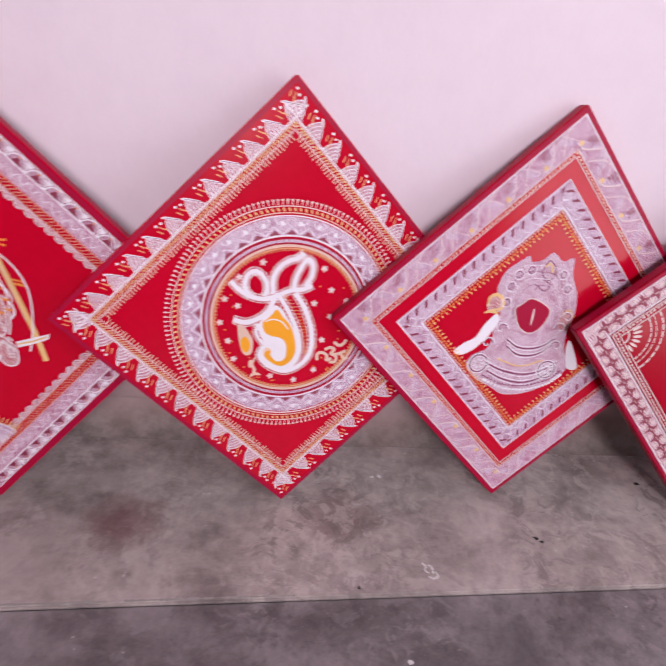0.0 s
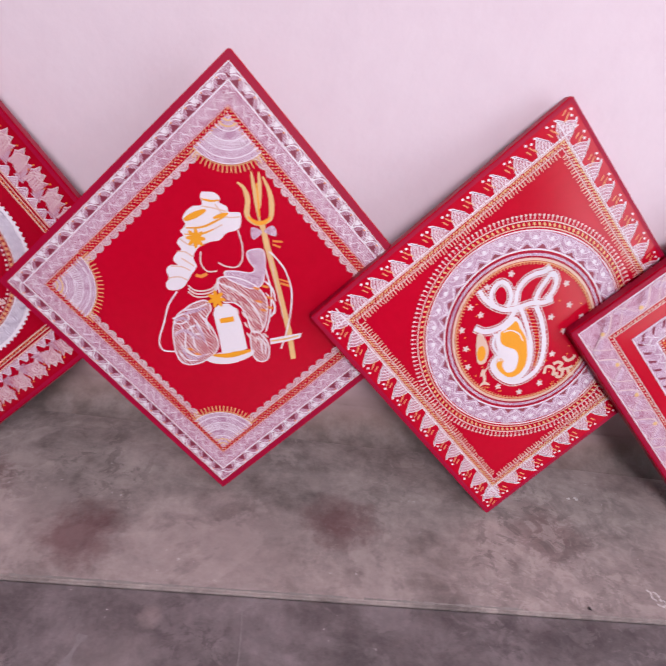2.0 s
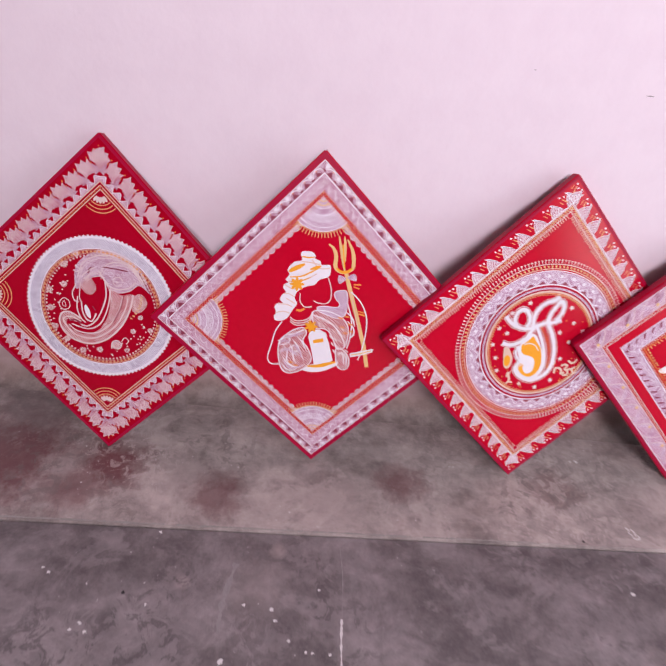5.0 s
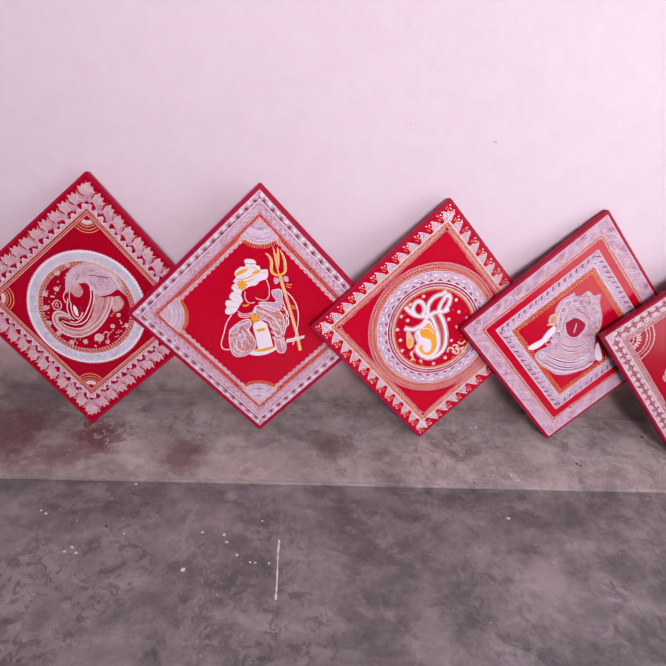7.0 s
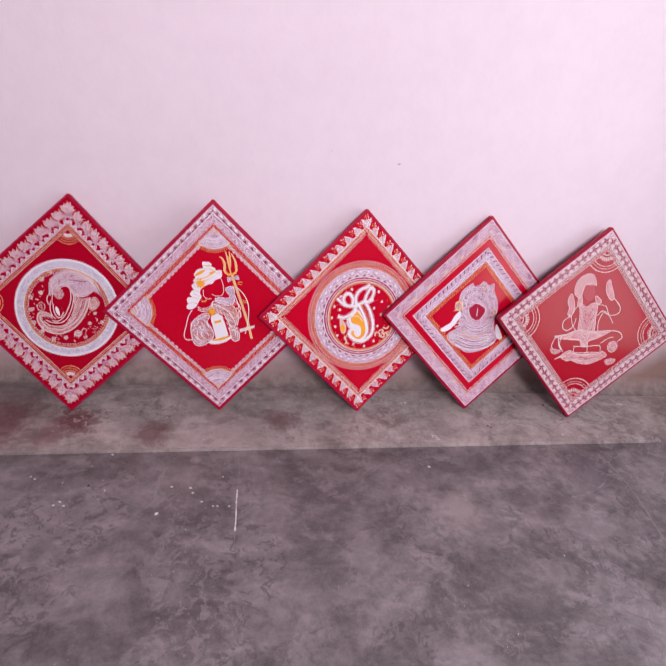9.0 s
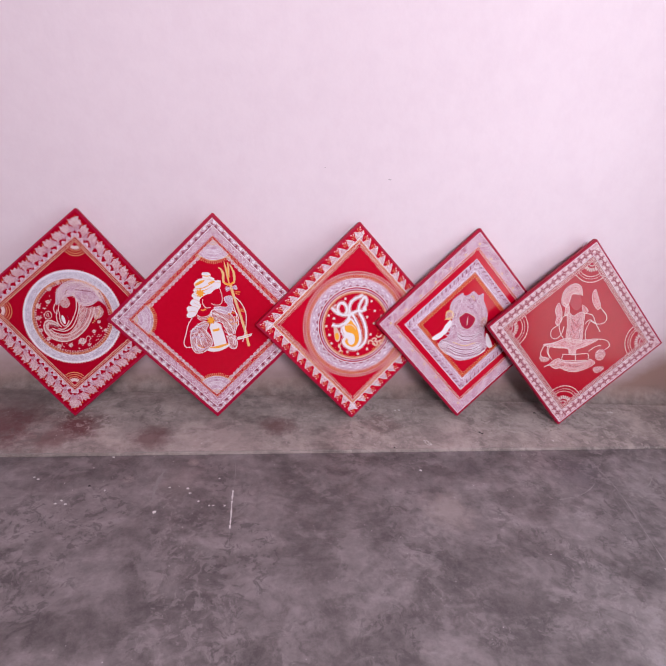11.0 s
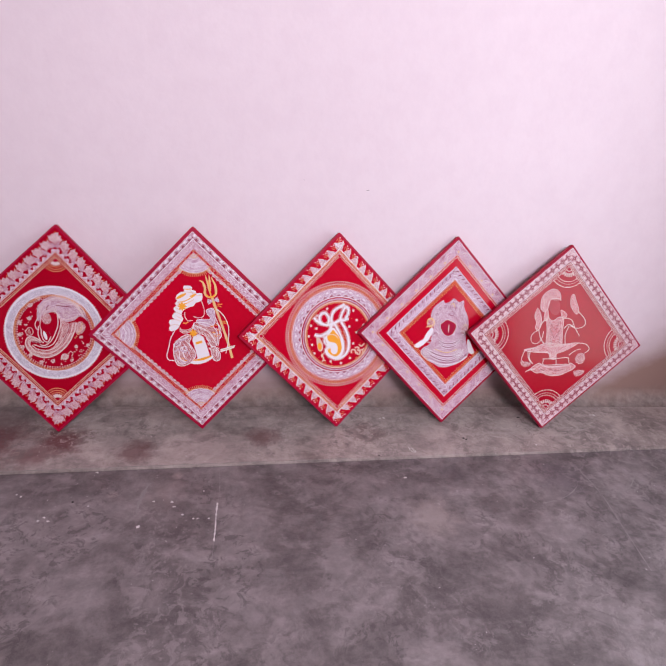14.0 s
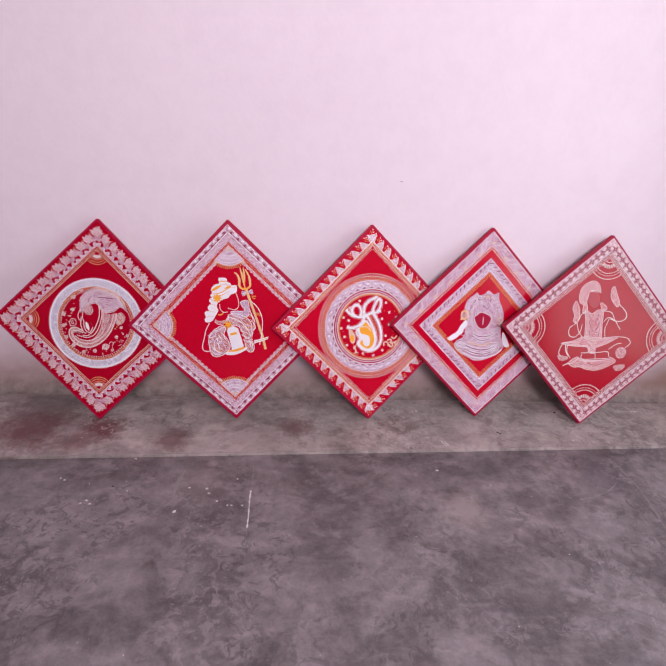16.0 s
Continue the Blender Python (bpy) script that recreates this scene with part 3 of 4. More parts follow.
    for pts, w in (([(0, 69), (19, 68), (42, 66)], 2.2), ([(-26, 55), (-22, 60)], 2.2), ([(-25, 61), (-19, 67)], 2.0), ([(-62, -35), (-51, -32), (-42, -38)], 3.0), ([(-20, -3), (-15, -11)], 1.8), ([(62, 65), (77, 37), (83, 27)], 2.0), ([(34, 21), (29, -1), (16, -28)], 1.6)):
        gap.line(curve(pts), w)
    gap.pieces("curl_gap", "maroon", ob)
    rod = Brush(2)
    for k in range(9):
        u = k / 8
        rod.oval(65 - 18 * u * u, 22 - 40 * u, 2.6, 1.3, -25, 7)
    rod.pieces("gold_stroke", "ochre", ob)
    disc, dash = Brush(1), Brush(2)
    for (x, y), r in zip([(20, 1), (12, -19), (2, -36), (-66, 67), (-94, 19), (-93, -14), (-68, 31), (-87, -48), (-67, -69), (-40, -88), (-10, -84), (50, -42), (63, -15), (80, -37), (38, -80), (-44, 87), (19, -72)], (8, 6.5, 5, 7, 6.5, 6.5, 6, 6, 6, 6, 6, 5.5, 5, 5, 5, 6, 9)):
        disc.oval(x, y, r, r * 0.9, 20, 14)
        dash.ring(x, y, r * 0.55, 1.0, 10)
    disc.pieces("spot", "dusty", ob)
    rnd = random.Random(4)
    for _ in range(70):
        a, r = rnd.uniform(1.9, 6.0), rnd.uniform(70, 89)
        dash.oval(cx + r * math.cos(a), cy + r * math.sin(a), 1.7, 1.3, 0, 7)
    dash.line(curve([(-70, 6), (-78, -5), (-71, -15), (-60, -10), (-61, 2)], True), 1.6, True).line(curve([(-69, 1), (-72, -6), (-66, -9)], True), 1.3, True)
    dash.line(curve([(11, -80), (13, -67), (22, -63), (29, -70), (24, -78), (17, -76)], ), 1.8).line(curve([(29, -64), (35, -56), (42, -61), (37, -68)]), 1.6)
    dash.made("medallion_dashing", "peach", ob, stuff=True)
    return ob


# ---- board with a three-pronged staff and laced border ----
def staff_board():
    L = 400
    ob = board("red board painted with a trident, white headdress shape and laced border", (-0.4001, -0.1043, 0.2782), (0.998, 0.045, 0.036), (-0.044, 0.201, 0.979), L, 7.0)
    band(Brush(0), L, 22.5, 39).made("wide_band", "lace", ob, "band of fine wavy white lines")
    band(Brush(0), L, 8.5, 20.8).made("loop_ground", "mauve", ob, "thin pale wash under the loops")
    ink, dots, tri = Brush(1), Brush(1), Brush(2)
    border_line(ink, L, 21.6, 1.6)
    border_line(ink, L, 8.0, 1.1)
    n = 15
    for at in sides(L):
        for i in range(n):
            s = 18 + (L - 36) * (i + 0.5) / n
            for r in (11.0,):
                ink.line([at(s + r * math.cos(math.pi * j / 8), 20.6 - r * math.sin(math.pi * j / 8)) for j in range(9)], 1.4)
            dots.fill([at(s - 6.2, 20.4), at(s + 6.2, 20.4), at(s + 1, 12.5)]).fill([at(s + 8.5, 17.5), at(s + 15.5, 17.5), at(s + 14, 20.4), at(s + 10, 20.4)])
            ink.fill([at(s + 8, 9.5), at(s + 16, 9.5), at(s + 14.5, 13.5), at(s + 12, 16), at(s + 9.5, 13)])
            ink.oval(*at(s + 12, 19.5), 1.5, 1.3, 0, 6)
            tri.oval(*at(s, 11.5), 1.2, 1.2, 0, 5)
    ink.made("loop_border", "white", ob, "row of small white brushed loops", True)
    dots.made("loop_filling", "maroon", ob, stuff=True)
    tri.made("loop_dotting", "orange", ob, stuff=True)
    swirl = Brush(1)
    rnd = random.Random(9)
    for at in sides(L):
        for i in range(26):
            s = 30 + (L - 60) * i / 25
            swirl.line(curve([at(s - 6, 37), at(s, 31 + rnd.uniform(-2, 2)), at(s + 4, 25)], n=4), 0.5)
            swirl.line(curve([at(s - 8, 26 + rnd.uniform(-1, 1)), at(s - 2, 34 + rnd.uniform(-2, 2)), at(s + 5, 28 + rnd.uniform(-2, 2)), at(s + 11, 36 + rnd.uniform(-2, 2))], n=4), 0.55)
    swirl.made("band_swirling", "white", ob, stuff=True)
    for d in (40, 50.5):
        border_line(Brush(1), L, d, 0.9).made("border_line", "peach", ob)
    rope = Brush(2)
    border_dots(rope, L, 42.5, 5.0, 1.5, 0.95, 35)
    border_dots(rope, L, 47.7, 5.0, 1.5, 0.95, -35)
    border_dots(Brush(3), L, 45.0, 5.0, 0.9, 0.8).made("rope_beading", "peach", ob, stuff=True)
    rope.made("orange_rope", "rust", ob, "double row of orange-gold dabs", True)
    lace = Brush(0)
    m = 22
    for at in sides(L):
        for i in range(m):
            s = 52 + (L - 104) * (i + 0.5) / m
            lace.fill([at(s + 7.4 * math.cos(math.pi * j / 8), 51 + 8.5 * math.sin(math.pi * j / 8)) for j in range(9)])
    lace.pieces("lace_scallop", "net", ob)
    lw = scallops(Brush(1), L, 51, (L - 104) / m, 7, 0.9, True, 2)
    lw.made("lace_edging", "peach", ob, stuff=True)

    def fan(ob, x, y, a, r):
        b = Brush(2).fill([(x, y)] + arc(x, y, r * 0.86, a - 45, a + 45, 14))
        b = b.made("corner_fan", "dense", ob, "quarter-round fan of white lines")
        w, o = Brush(3), Brush(3)
        for rr in (0.3, 0.46, 0.62, 0.76, 0.86):
            w.line(arc(x, y, r * rr, a - 45, a + 45, 14), 1.1)
        for k in range(19):
            t = radians(a - 43 + 86 * k / 18)
            w.line([(x + r * 0.47 * math.cos(t), y + r * 0.47 * math.sin(t)), (x + r * 0.6 * math.cos(t), y + r * 0.6 * math.sin(t))], 1.0)
            o.line([(x + r * 0.9 * math.cos(t), y + r * 0.9 * math.sin(t)), (x + r * 1.02 * math.cos(t), y + r * 1.02 * math.sin(t))], 1.2)
        o.line(arc(x, y, r * 0.89, a - 45, a + 45, 14), 1.0)
        for rr in (0.12, 0.22):
            o.line(arc(x, y, r * rr, a - 45, a + 45, 8), 1.8)
        w.made("fan_lining", "white", b, stuff=True)
        o.made("fan_fringe", "ochre", b, stuff=True)
    corner_fans(ob, L, 46, 64, fan)

    # headdress: one lobed white shape with gold bands
    head = Brush(0).fill(curve([(-30, 129), (-15, 129), (-8, 123), (-9, 118), (0, 114), (2, 108), (9, 108), (17, 107), (17, 92), (11, 86), (0, 82), (-8, 73), (-19, 70), (-29, 65), (-37, 58), (-40, 48), (-36, 38), (-42, 28), (-47, 19), (-53, 10), (-63, 5), (-73, 6), (-75, 14)], n=4)
                         + curve([(-75, 14), (-71, 20), (-74, 30), (-69, 37), (-60, 38), (-65, 44), (-61, 53), (-55, 58), (-60, 65), (-57, 72), (-52, 75), (-56, 80), (-52, 85), (-50, 90), (-53, 95), (-50, 103), (-41, 111), (-31, 113), (-30, 118), (-32, 123), (-30, 129)], n=4)[1:-1])
    head.made("headdress", "white", ob, "white lobed headdress shape")
    rim = Brush(1)
    for pts in ([(-31, 120), (-21, 119), (-9, 120)], [(-30, 112), (-17, 111), (0, 108)], [(-49, 84), (-32, 86), (-17, 93), (-1, 102)], [(-51, 77), (-35, 77), (-20, 83), (-5, 92)], [(-57, 71), (-44, 64), (-30, 67)], [(-60, 55), (-50, 55), (-41, 50)], [(-68, 36), (-54, 36), (-44, 32)], [(-72, 20), (-59, 23), (-48, 20)], [(-55, 47), (-46, 42), (-39, 38)], [(-14, 116), (-1, 102), (16, 103)]):
        rim.line(curve(pts), 1.7)
    rim.pieces("lobe_rim", "cream", ob)
    bands = Brush(2)
    for pts, w in (([(-51, 94), (-40, 100), (-25, 108)], 7.5), ([(-49, 85), (-30, 87), (-14, 95), (-1, 103)], 2.6), ([(-50, 77), (-30, 79), (-15, 86)], 2.4), ([(-30, 121), (-19, 119), (-9, 121)], 2.6), ([(-16, 99), (-6, 103), (2, 106)], 5.0)):
        bands.line(curve(pts), w, taper=True)
    fx, fy = [(-37, 73)][0]
    for k in range(8):
        t = math.pi * k / 4
        bands.oval(fx + 6 * math.cos(t), fy + 6 * math.sin(t), 6.4, 2.6, math.degrees(t))
    bands.pieces("headdress_band", "yellow", ob)
    # plain outlines under it, with no features
    oval = Brush(1)
    for pts in ([(14, 87), (20, 68), (20, 50), (13, 41), (0, 41), (-9, 45)], [(-31, 57), (-31, 43), (-23, 33), (-11, 34)]):
        oval.line(curve(pts, n=8), 1.8)
    for k in range(3):
        oval.line(curve([(x, y - 4 * k) for x, y in [(-47, 13), (-38, 7), (-24, 8), (-14, 14), (-9, 25)]], n=7), 2.0)
    oval.pieces("plain_outline", "peach", ob)
    Brush(2).line(curve([(-37, 27), (-30, 26), (-23, 30)]), 4.0).pieces("orange_collar", "orange", ob)
    # drapery: gauzy folds with white hems and leaf-shaped ticks
    cl, hem, tick = Brush(0), Brush(2), Brush(2)
    for shape in ([(-10, 21), (0, 28), (21, 26), (42, 16), (53, -1), (53, -25), (47, -41), (35, -41), (29, -26), (21, -11), (10, -5), (-3, -4)], [(-67, -55), (-63, -31), (-52, -19), (-40, -10), (-25, -5), (-18, -15), (-24, -30), (-15, -44), (-8, -65), (-17, -81), (-33, -92), (-49, -95), (-61, -86)], [(34, -44), (47, -45), (58, -60), (57, -79), (46, -83), (37, -73)]):
        cl.fill(curve(shape, True, 4))
        hem.line(curve(shape, True, 5), 1.8, True)
    cl.pieces("drapery", "gauze", ob, "thin rosy drapery folds")
    shawl = curve([(26, 60), (34, 65), (46, 64), (49, 43), (46, 22), (33, 15), (16, 20), (2, 26), (-1, 34), (13, 36), (31, 35), (36, 41), (29, 50)], True, 5)
    Brush(1).fill(shawl).made("shawl", "dense", ob, "pale lacy shawl shape")
    hem.line(shawl, 1.5, True)
    for pts in ([(-61, 4), (-72, -15), (-78, -38), (-85, -64), (-80, -77), (-65, -78)], [(54, 64), (72, 45), (83, 19), (84, -10), (80, -39), (74, -63)], [(49, 43), (58, 12), (57, -22), (53, -41)], [(-11, 20), (17, 9), (39, -12), (50, -37)], [(-52, -20), (-38, -17), (-23, -9)], [(-67, -33), (-52, -25), (-46, -31), (-57, -39), (-67, -37)]):
        hem.line(curve(pts, n=8), 2.0)
    for pts in ([(-59, -39), (-51, -52), (-51, -71), (-41, -81)], [(-51, -32), (-42, -47), (-39, -67), (-32, -76)], [(-43, -27), (-32, -42), (-26, -58), (-21, -69)], [(-34, -22), (-25, -33), (-17, -50)], [(-60, -60), (-50, -76), (-35, -82), (-19, -77)], [(-62, -74), (-50, -88), (-34, -88)], [(-65, -53), (-54, -47), (-42, -52)], [(39, -50), (47, -55), (50, -73)], [(43, -48), (53, -58), (54, -73)]):
        hem.line(curve(pts, n=6), 2.4, taper=True)
    for pts in ([(47, 28), (59, 17), (64, 1)], [(51, 11), (62, -2), (64, -16)], [(56, -22), (62, -15), (64, -5)], [(-45, -59), (-36, -51), (-28, -54)], [(-49, -47), (-39, -40), (-31, -43)]):
        hem.line(curve(pts, n=6), 2.6, taper=True)
    hem.made("drapery_hemming", "white", ob, stuff=True)
    x0, y0 = [(0, 16)][0]
    for i in range(6):
        for j in range(5):
            u, v = 8.5 * i + 3.5 * j, -14 * j - 4 * i
            tick.oval(x0 + u, y0 + v, 1.5, 5.0, 20 + 6 * i, 7)
    tick.made("drapery_ticking", "peach", ob, stuff=True)
    arms = Brush(3)
    for pts, w in (([(-65, -56), (-54, -48), (-42, -52), (-31, -59)], 5), ([(-52, -25), (-39, -20), (-24, -15)], 5), ([(-63, -36), (-55, -31), (-46, -34)], 4), ([(-58, -69), (-49, -82), (-37, -85), (-24, -78)], 4.5), ([(-39, -38), (-30, -49), (-26, -62)], 4), ([(44, 64), (48, 43), (45, 24)], 3.5)):
        arms.line(curve(pts, n=8), w, taper=True)
    arms.pieces("fold_highlight", "dense", ob)
    dab = Brush(3)
    for x, y in [(39, 16), (43, -1), (50, 19), (56, 5), (49, -12), (58, -8), (-44, -73), (-35, -79)]:
        dab.oval(x, y, 5, 1.6, -10, 8)
    dab.pieces("orange_dab", "orange", ob)
    # white arched stone on its dish
    st = Brush(3).fill([(-15, -22), (-13, -14), (-6, -8), (4, -7), (13, -12), (21, -30), (30, -66), (15, -75), (-3, -76), (-8, -50)])
    st.fill(curve([(-23, -87), (-15, -79), (-2, -74), (16, -75), (37, -68), (39, -71), (33, -78), (13, -88), (-8, -91)], True))
    st.fill([(59, -50), (92, -41), (100, -39), (98, -46), (82, -52), (60, -58)])
    st.pieces("arched_stone", "white", ob, "white arched stone on a dish")
    sb = Brush(4).line(curve([(-15, -79), (4, -78), (21, -73), (35, -68)]), 7, taper=True).fill([(-7, -28), (11, -23), (12, -30), (-5, -34)])
    gx, gy = (-11, -2)
    for k in range(7):
        t = math.pi * 2 * k / 7
        sb.oval(gx + 6 * math.cos(t), gy + 6 * math.sin(t), 6, 2.6, math.degrees(t))
    sb.pieces("stone_gilding", "yellow", ob)
    # trident
    tr = Brush(2).line([(43, 97), (49, 75), (64, 27), (83, -37), (91, -76)], 7)
    for pts, w in (([(12, 143), (20, 137), (25, 124), (25, 106), (34, 97), (44, 96)], 6.5), ([(28, 157), (32, 139), (37, 115), (41, 97)], 5.0), ([(37, 157), (39, 139), (40, 115)], 4.5), ([(42, 152), (51, 134), (54, 118), (53, 104), (44, 96)], 6.5)):
        tr.line(curve(pts, n=8), w, taper=True)
    tr.made("trident", "ochre", ob, "pale gold three-pronged staff")
    Brush(3).line(curve([(26, 104), (36, 98), (46, 99), (53, 106)]), 5, taper=True).line([(35, 144), (40, 105)], 2.0).pieces("trident_gilding", "yellow", ob)
    Brush(3).line([(58, 44), (75, -21)], 1.4).line([(52, 65), (60, 39)], 1.4).pieces("staff_shine", "cream", ob)
    Brush(3).fill(curve([(44, 87), (32, 92), (30, 84), (34, 77)], True)).fill(curve([(46, 88), (56, 96), (61, 90), (60, 83)], True)).pieces("staff_bow", "dense", ob)
    Brush(2).line([(57, 77), (69, 77)], 2.5).line([(57, 73), (67, 70)], 2.2).line([(69, 25), (82, 22)], 3.0).line([(67, 30), (80, 27)], 2.0).pieces("tassel", "orange", ob)
    Brush(4).line([(61, -53), (79, -49), (96, -43)], 2.2).pieces("dish_spout", "ochre", ob)
    return ob


# ---- board with the round mandala and toothed border ----
def mandala_board():
    L = 400
    ob = board("red board painted with a ringed mandala and toothed white border", (-0.0072, -0.0815, 0.2772), (0.987, 0.16, -0.005), (-0.034, 0.239, 0.971), L, 4.0)
    wash, ink, dots, veins = Brush(0), Brush(1), Brush(1), Brush(2)
    n = 11
    for at in sides(L):
        for i in range(n + 1):
            s = 26 + (L - 52) * i / n
            j = random.uniform(-1.2, 1.2)
            fan = lambda r, a: at(s - 13 + j + 0.9 * r * math.cos(radians(a)), 30 - 0.92 * r * math.sin(radians(a)))
            wash.fill([fan(0, 0)] + [fan(28, 6.5 * k) for k in range(9)])
            for rr in (27.5, 23, 18.5, 14, 9.5):
                ink.line([fan(rr, 7 * k) for k in range(8)], 0.95)
            ink.fill([fan(4, 30), fan(14, 49), fan(32, 48), fan(33, 51), fan(28, 55), fan(10, 60)])
            ink.line([at(s - 16, 29.6), at(s + 18, 29.6)], 1.5)
            veins.line([fan(8, 54), fan(29, 51)], 0.7)
            for u, d in ((15, 12), (12, 17), (20, 14)):
                dots.line([at(s + u, d), at(s + u - 3, d + 7)], 1.3)
            for u, d in ((17, 8.5), (10.5, 11)):
                ink.oval(*at(s + u, d + random.uniform(-1, 1)), 1.8, 1.6, 0, 8)
    wash.pieces("tooth", "net", ob)
    ink.made("tooth_lining", "white", ob, stuff=True)
    veins.made("tooth_veining", "plum", ob, stuff=True)
    dots.made("tooth_dotting", "rust", ob, stuff=True)
    for d, w, mat in ((31.6, 1.5, "peach"), (39.5, 1.1, "peach")):
        border_line(Brush(1), L, d, w).made("border_line", mat, ob)
    border_dots(Brush(2), L, 34.4, 4.2, 1.8, 1.1, 30).made("border_dotting", "ochre", ob, stuff=True)
    border_dots(Brush(2), L, 37.2, 4.2, 1.7, 1.0, 30).made("border_dotting", "cream", ob, stuff=True)
    fringe(Brush(1), L, 40, 47, 4.2, 1.3).made("border_fringe", "cream", ob, stuff=True)
    cx, cy = 0, -4
    spikes = Brush(1)
    for i in range(160):
        a = 2 * math.pi * i / 160
        spikes.line([(cx + 147 * math.cos(a), cy + 147 * math.sin(a)), (cx + 152 * math.cos(a), cy + 152 * math.sin(a))], 1.1)
        spikes.oval(cx + 152.5 * math.cos(a), cy + 152.5 * math.sin(a), 1.8, 1.5, 0, 6)
    spikes.made("mandala_fringe", "peach", ob, stuff=True)
    for r, w, mat in ((145.5, 1.3, "peach"), (137.5, 1.3, "cream"), (134, 1.6, "white"), (109.8, 2.0, "white"), (106.8, 1.4, "edge"), (103.5, 3.6, "dense"), (100.2, 1.4, "edge"), (97.6, 3.4, "cream"), (94.4, 1.6, "rust")):
        Brush(2).ring(cx, cy, r, w).made("mandala_circle", mat, ob)
    Brush(0).ring(cx, cy, 121.5, 22).made("mandala_band", "dense", ob, "broad band of white line work")
    b, g, rope, tick = Brush(2), Brush(1), Brush(3), Brush(3)
    for i in range(34):
        a0, a1 = 2 * math.pi * i / 34, 2 * math.pi * (i + 1) / 34
        am = (a0 + a1) / 2
        b.line([(cx + 112 * math.cos(a0), cy + 112 * math.sin(a0)), (cx + 122 * math.cos(am), cy + 122 * math.sin(am)), (cx + 112 * math.cos(a1), cy + 112 * math.sin(a1))], 1.3)
        b.oval(cx + 125 * math.cos(a0), cy + 125 * math.sin(a0), 3.0, 3.0, 0, 9)
        b.line(arc(cx + 131 * math.cos(a0), cy + 131 * math.sin(a0), 8.5, math.degrees(a0) + 90, math.degrees(a0) + 270, 8), 0.9)
        g.fill([(cx + 111.5 * math.cos(a0 + 0.03), cy + 111.5 * math.sin(a0 + 0.03)), (cx + 117 * math.cos(am), cy + 117 * math.sin(am)), (cx + 111.5 * math.cos(a1 - 0.03), cy + 111.5 * math.sin(a1 - 0.03))])
    for i in range(130):
        a = 2 * math.pi * i / 130
        rope.oval(cx + 141.5 * math.cos(a), cy + 141.5 * math.sin(a), 2.7, 1.4, math.degrees(a) + 25, 6)
        tick.line([(cx + 94 * math.cos(a), cy + 94 * math.sin(a)), (cx + 91 * math.cos(a), cy + 91 * math.sin(a))], 1.6)
    b.made("band_scalloping", "white", ob, stuff=True)
    g.made("band_pointing", "russet", ob, stuff=True)
    rope.made("rope_dabbing", "ochre", ob, stuff=True)
    tick.made("inner_ticking", "rust", ob, stuff=True)
    # flowing strokes in the middle
    halo, body = Brush(1), Brush(2)
    upper = (
        ([(-73, 48), (-63, 37), (-50, 29), (-32, 25), (-14, 30), (1, 36), (18, 38), (29, 43)], 9.0),
        ([(-48, 28), (-56, 41), (-53, 55), (-44, 61), (-34, 55), (-28, 41), (-31, 29)], 8.5),
        ([(-20, 32), (-21, 50), (-15, 64), (-3, 74), (9, 78), (17, 85)], 9.0),
        ([(6, 36), (7, 50), (14, 66), (22, 77), (29, 70), (28, 55), (20, 42)], 8.5),
    )
    lower = (
        ([(-70, -2), (-55, -6), (-39, -1), (-26, 10), (-18, 28)], 10.0),
        ([(-13, 30), (0, 8), (12, -19), (16, -45), (9, -64), (-5, -73)], 9.0),
        ([(8, 33), (21, 12), (31, -18), (31, -48), (18, -67), (-3, -75), (-24, -67), (-36, -53), (-32, -42), (-23, -39)], 10.0),
        ([(-40, -8), (-41, -22), (-34, -33), (-25, -38)], 5.5),
    )
    comb = Brush(3)
    for pts, w in upper + lower:
        line = curve(pts, n=10)
        w *= 0.66
        body.line(line, w)
        for side in (-1, 1):
            off = []
            for i, (x, y) in enumerate(line):
                a, b = line[max(i - 1, 0)], line[min(i + 1, len(line) - 1)]
                d = math.hypot(b[0] - a[0], b[1] - a[1]) or 1.0
                off.append((x - side * (b[1] - a[1]) / d * (w / 2 + 2.4), y + side * (b[0] - a[0]) / d * (w / 2 + 2.4)))
            halo.line(off, 0.9)
            for (x, y), (u, v) in zip(line[::2], off[::2]):
                comb.line([(x, y), (u, v)], 0.9)
    comb.made("stroke_combing", "white", ob, stuff=True)
    halo.pieces("stroke_halo", "peach", ob)
    body.pieces("white_stroke", "white", ob)
    Brush(2).fill(curve([(-14, 16), (9, -19), (13, -48), (1, -71), (-24, -67), (-34, -53), (-32, -34), (-39, -13), (-30, 2)], True)).made("swirl_ground", "white", ob)
    Brush(3).fill(curve([(-15, 11), (-7, 1), (4, -13), (11, -40), (7, -58), (-6, -68), (-22, -62), (-32, -50), (-29, -41), (-22, -44), (-22, -52), (-14, -61), (-4, -58), (-1, -47), (-3, -35), (-10, -28), (-24, -24), (-31, -18), (-33, -6), (-28, -2), (-21, 5)], True)).made("yellow_swirl", "yellow", ob)
    Brush(3).fill(curve([(-65, -13), (-59, -9), (-51, -19), (-45, -32), (-47, -48), (-55, -51), (-61, -41)], True)).pieces("pale_petal", "cream", ob)
    Brush(4).oval(*[(-55, -36)][0], 6, 11, 8, 14).pieces("yellow_petal", "yellow", ob)
    curl = Brush(4).line(curve([(-30, -5), (-20, -2), (-8, -6), (0, -16)]), 1.6)
    curl.pieces("curl", "white", ob)
    inner = Brush(3)
    rail, rib = curve([(-5, 30), (12, 5), (22, -21), (24, -49)], n=6), Brush(3)
    for k, (x, y) in enumerate(rail):
        rib.oval(x, y, 2.4, 0.8, 10)
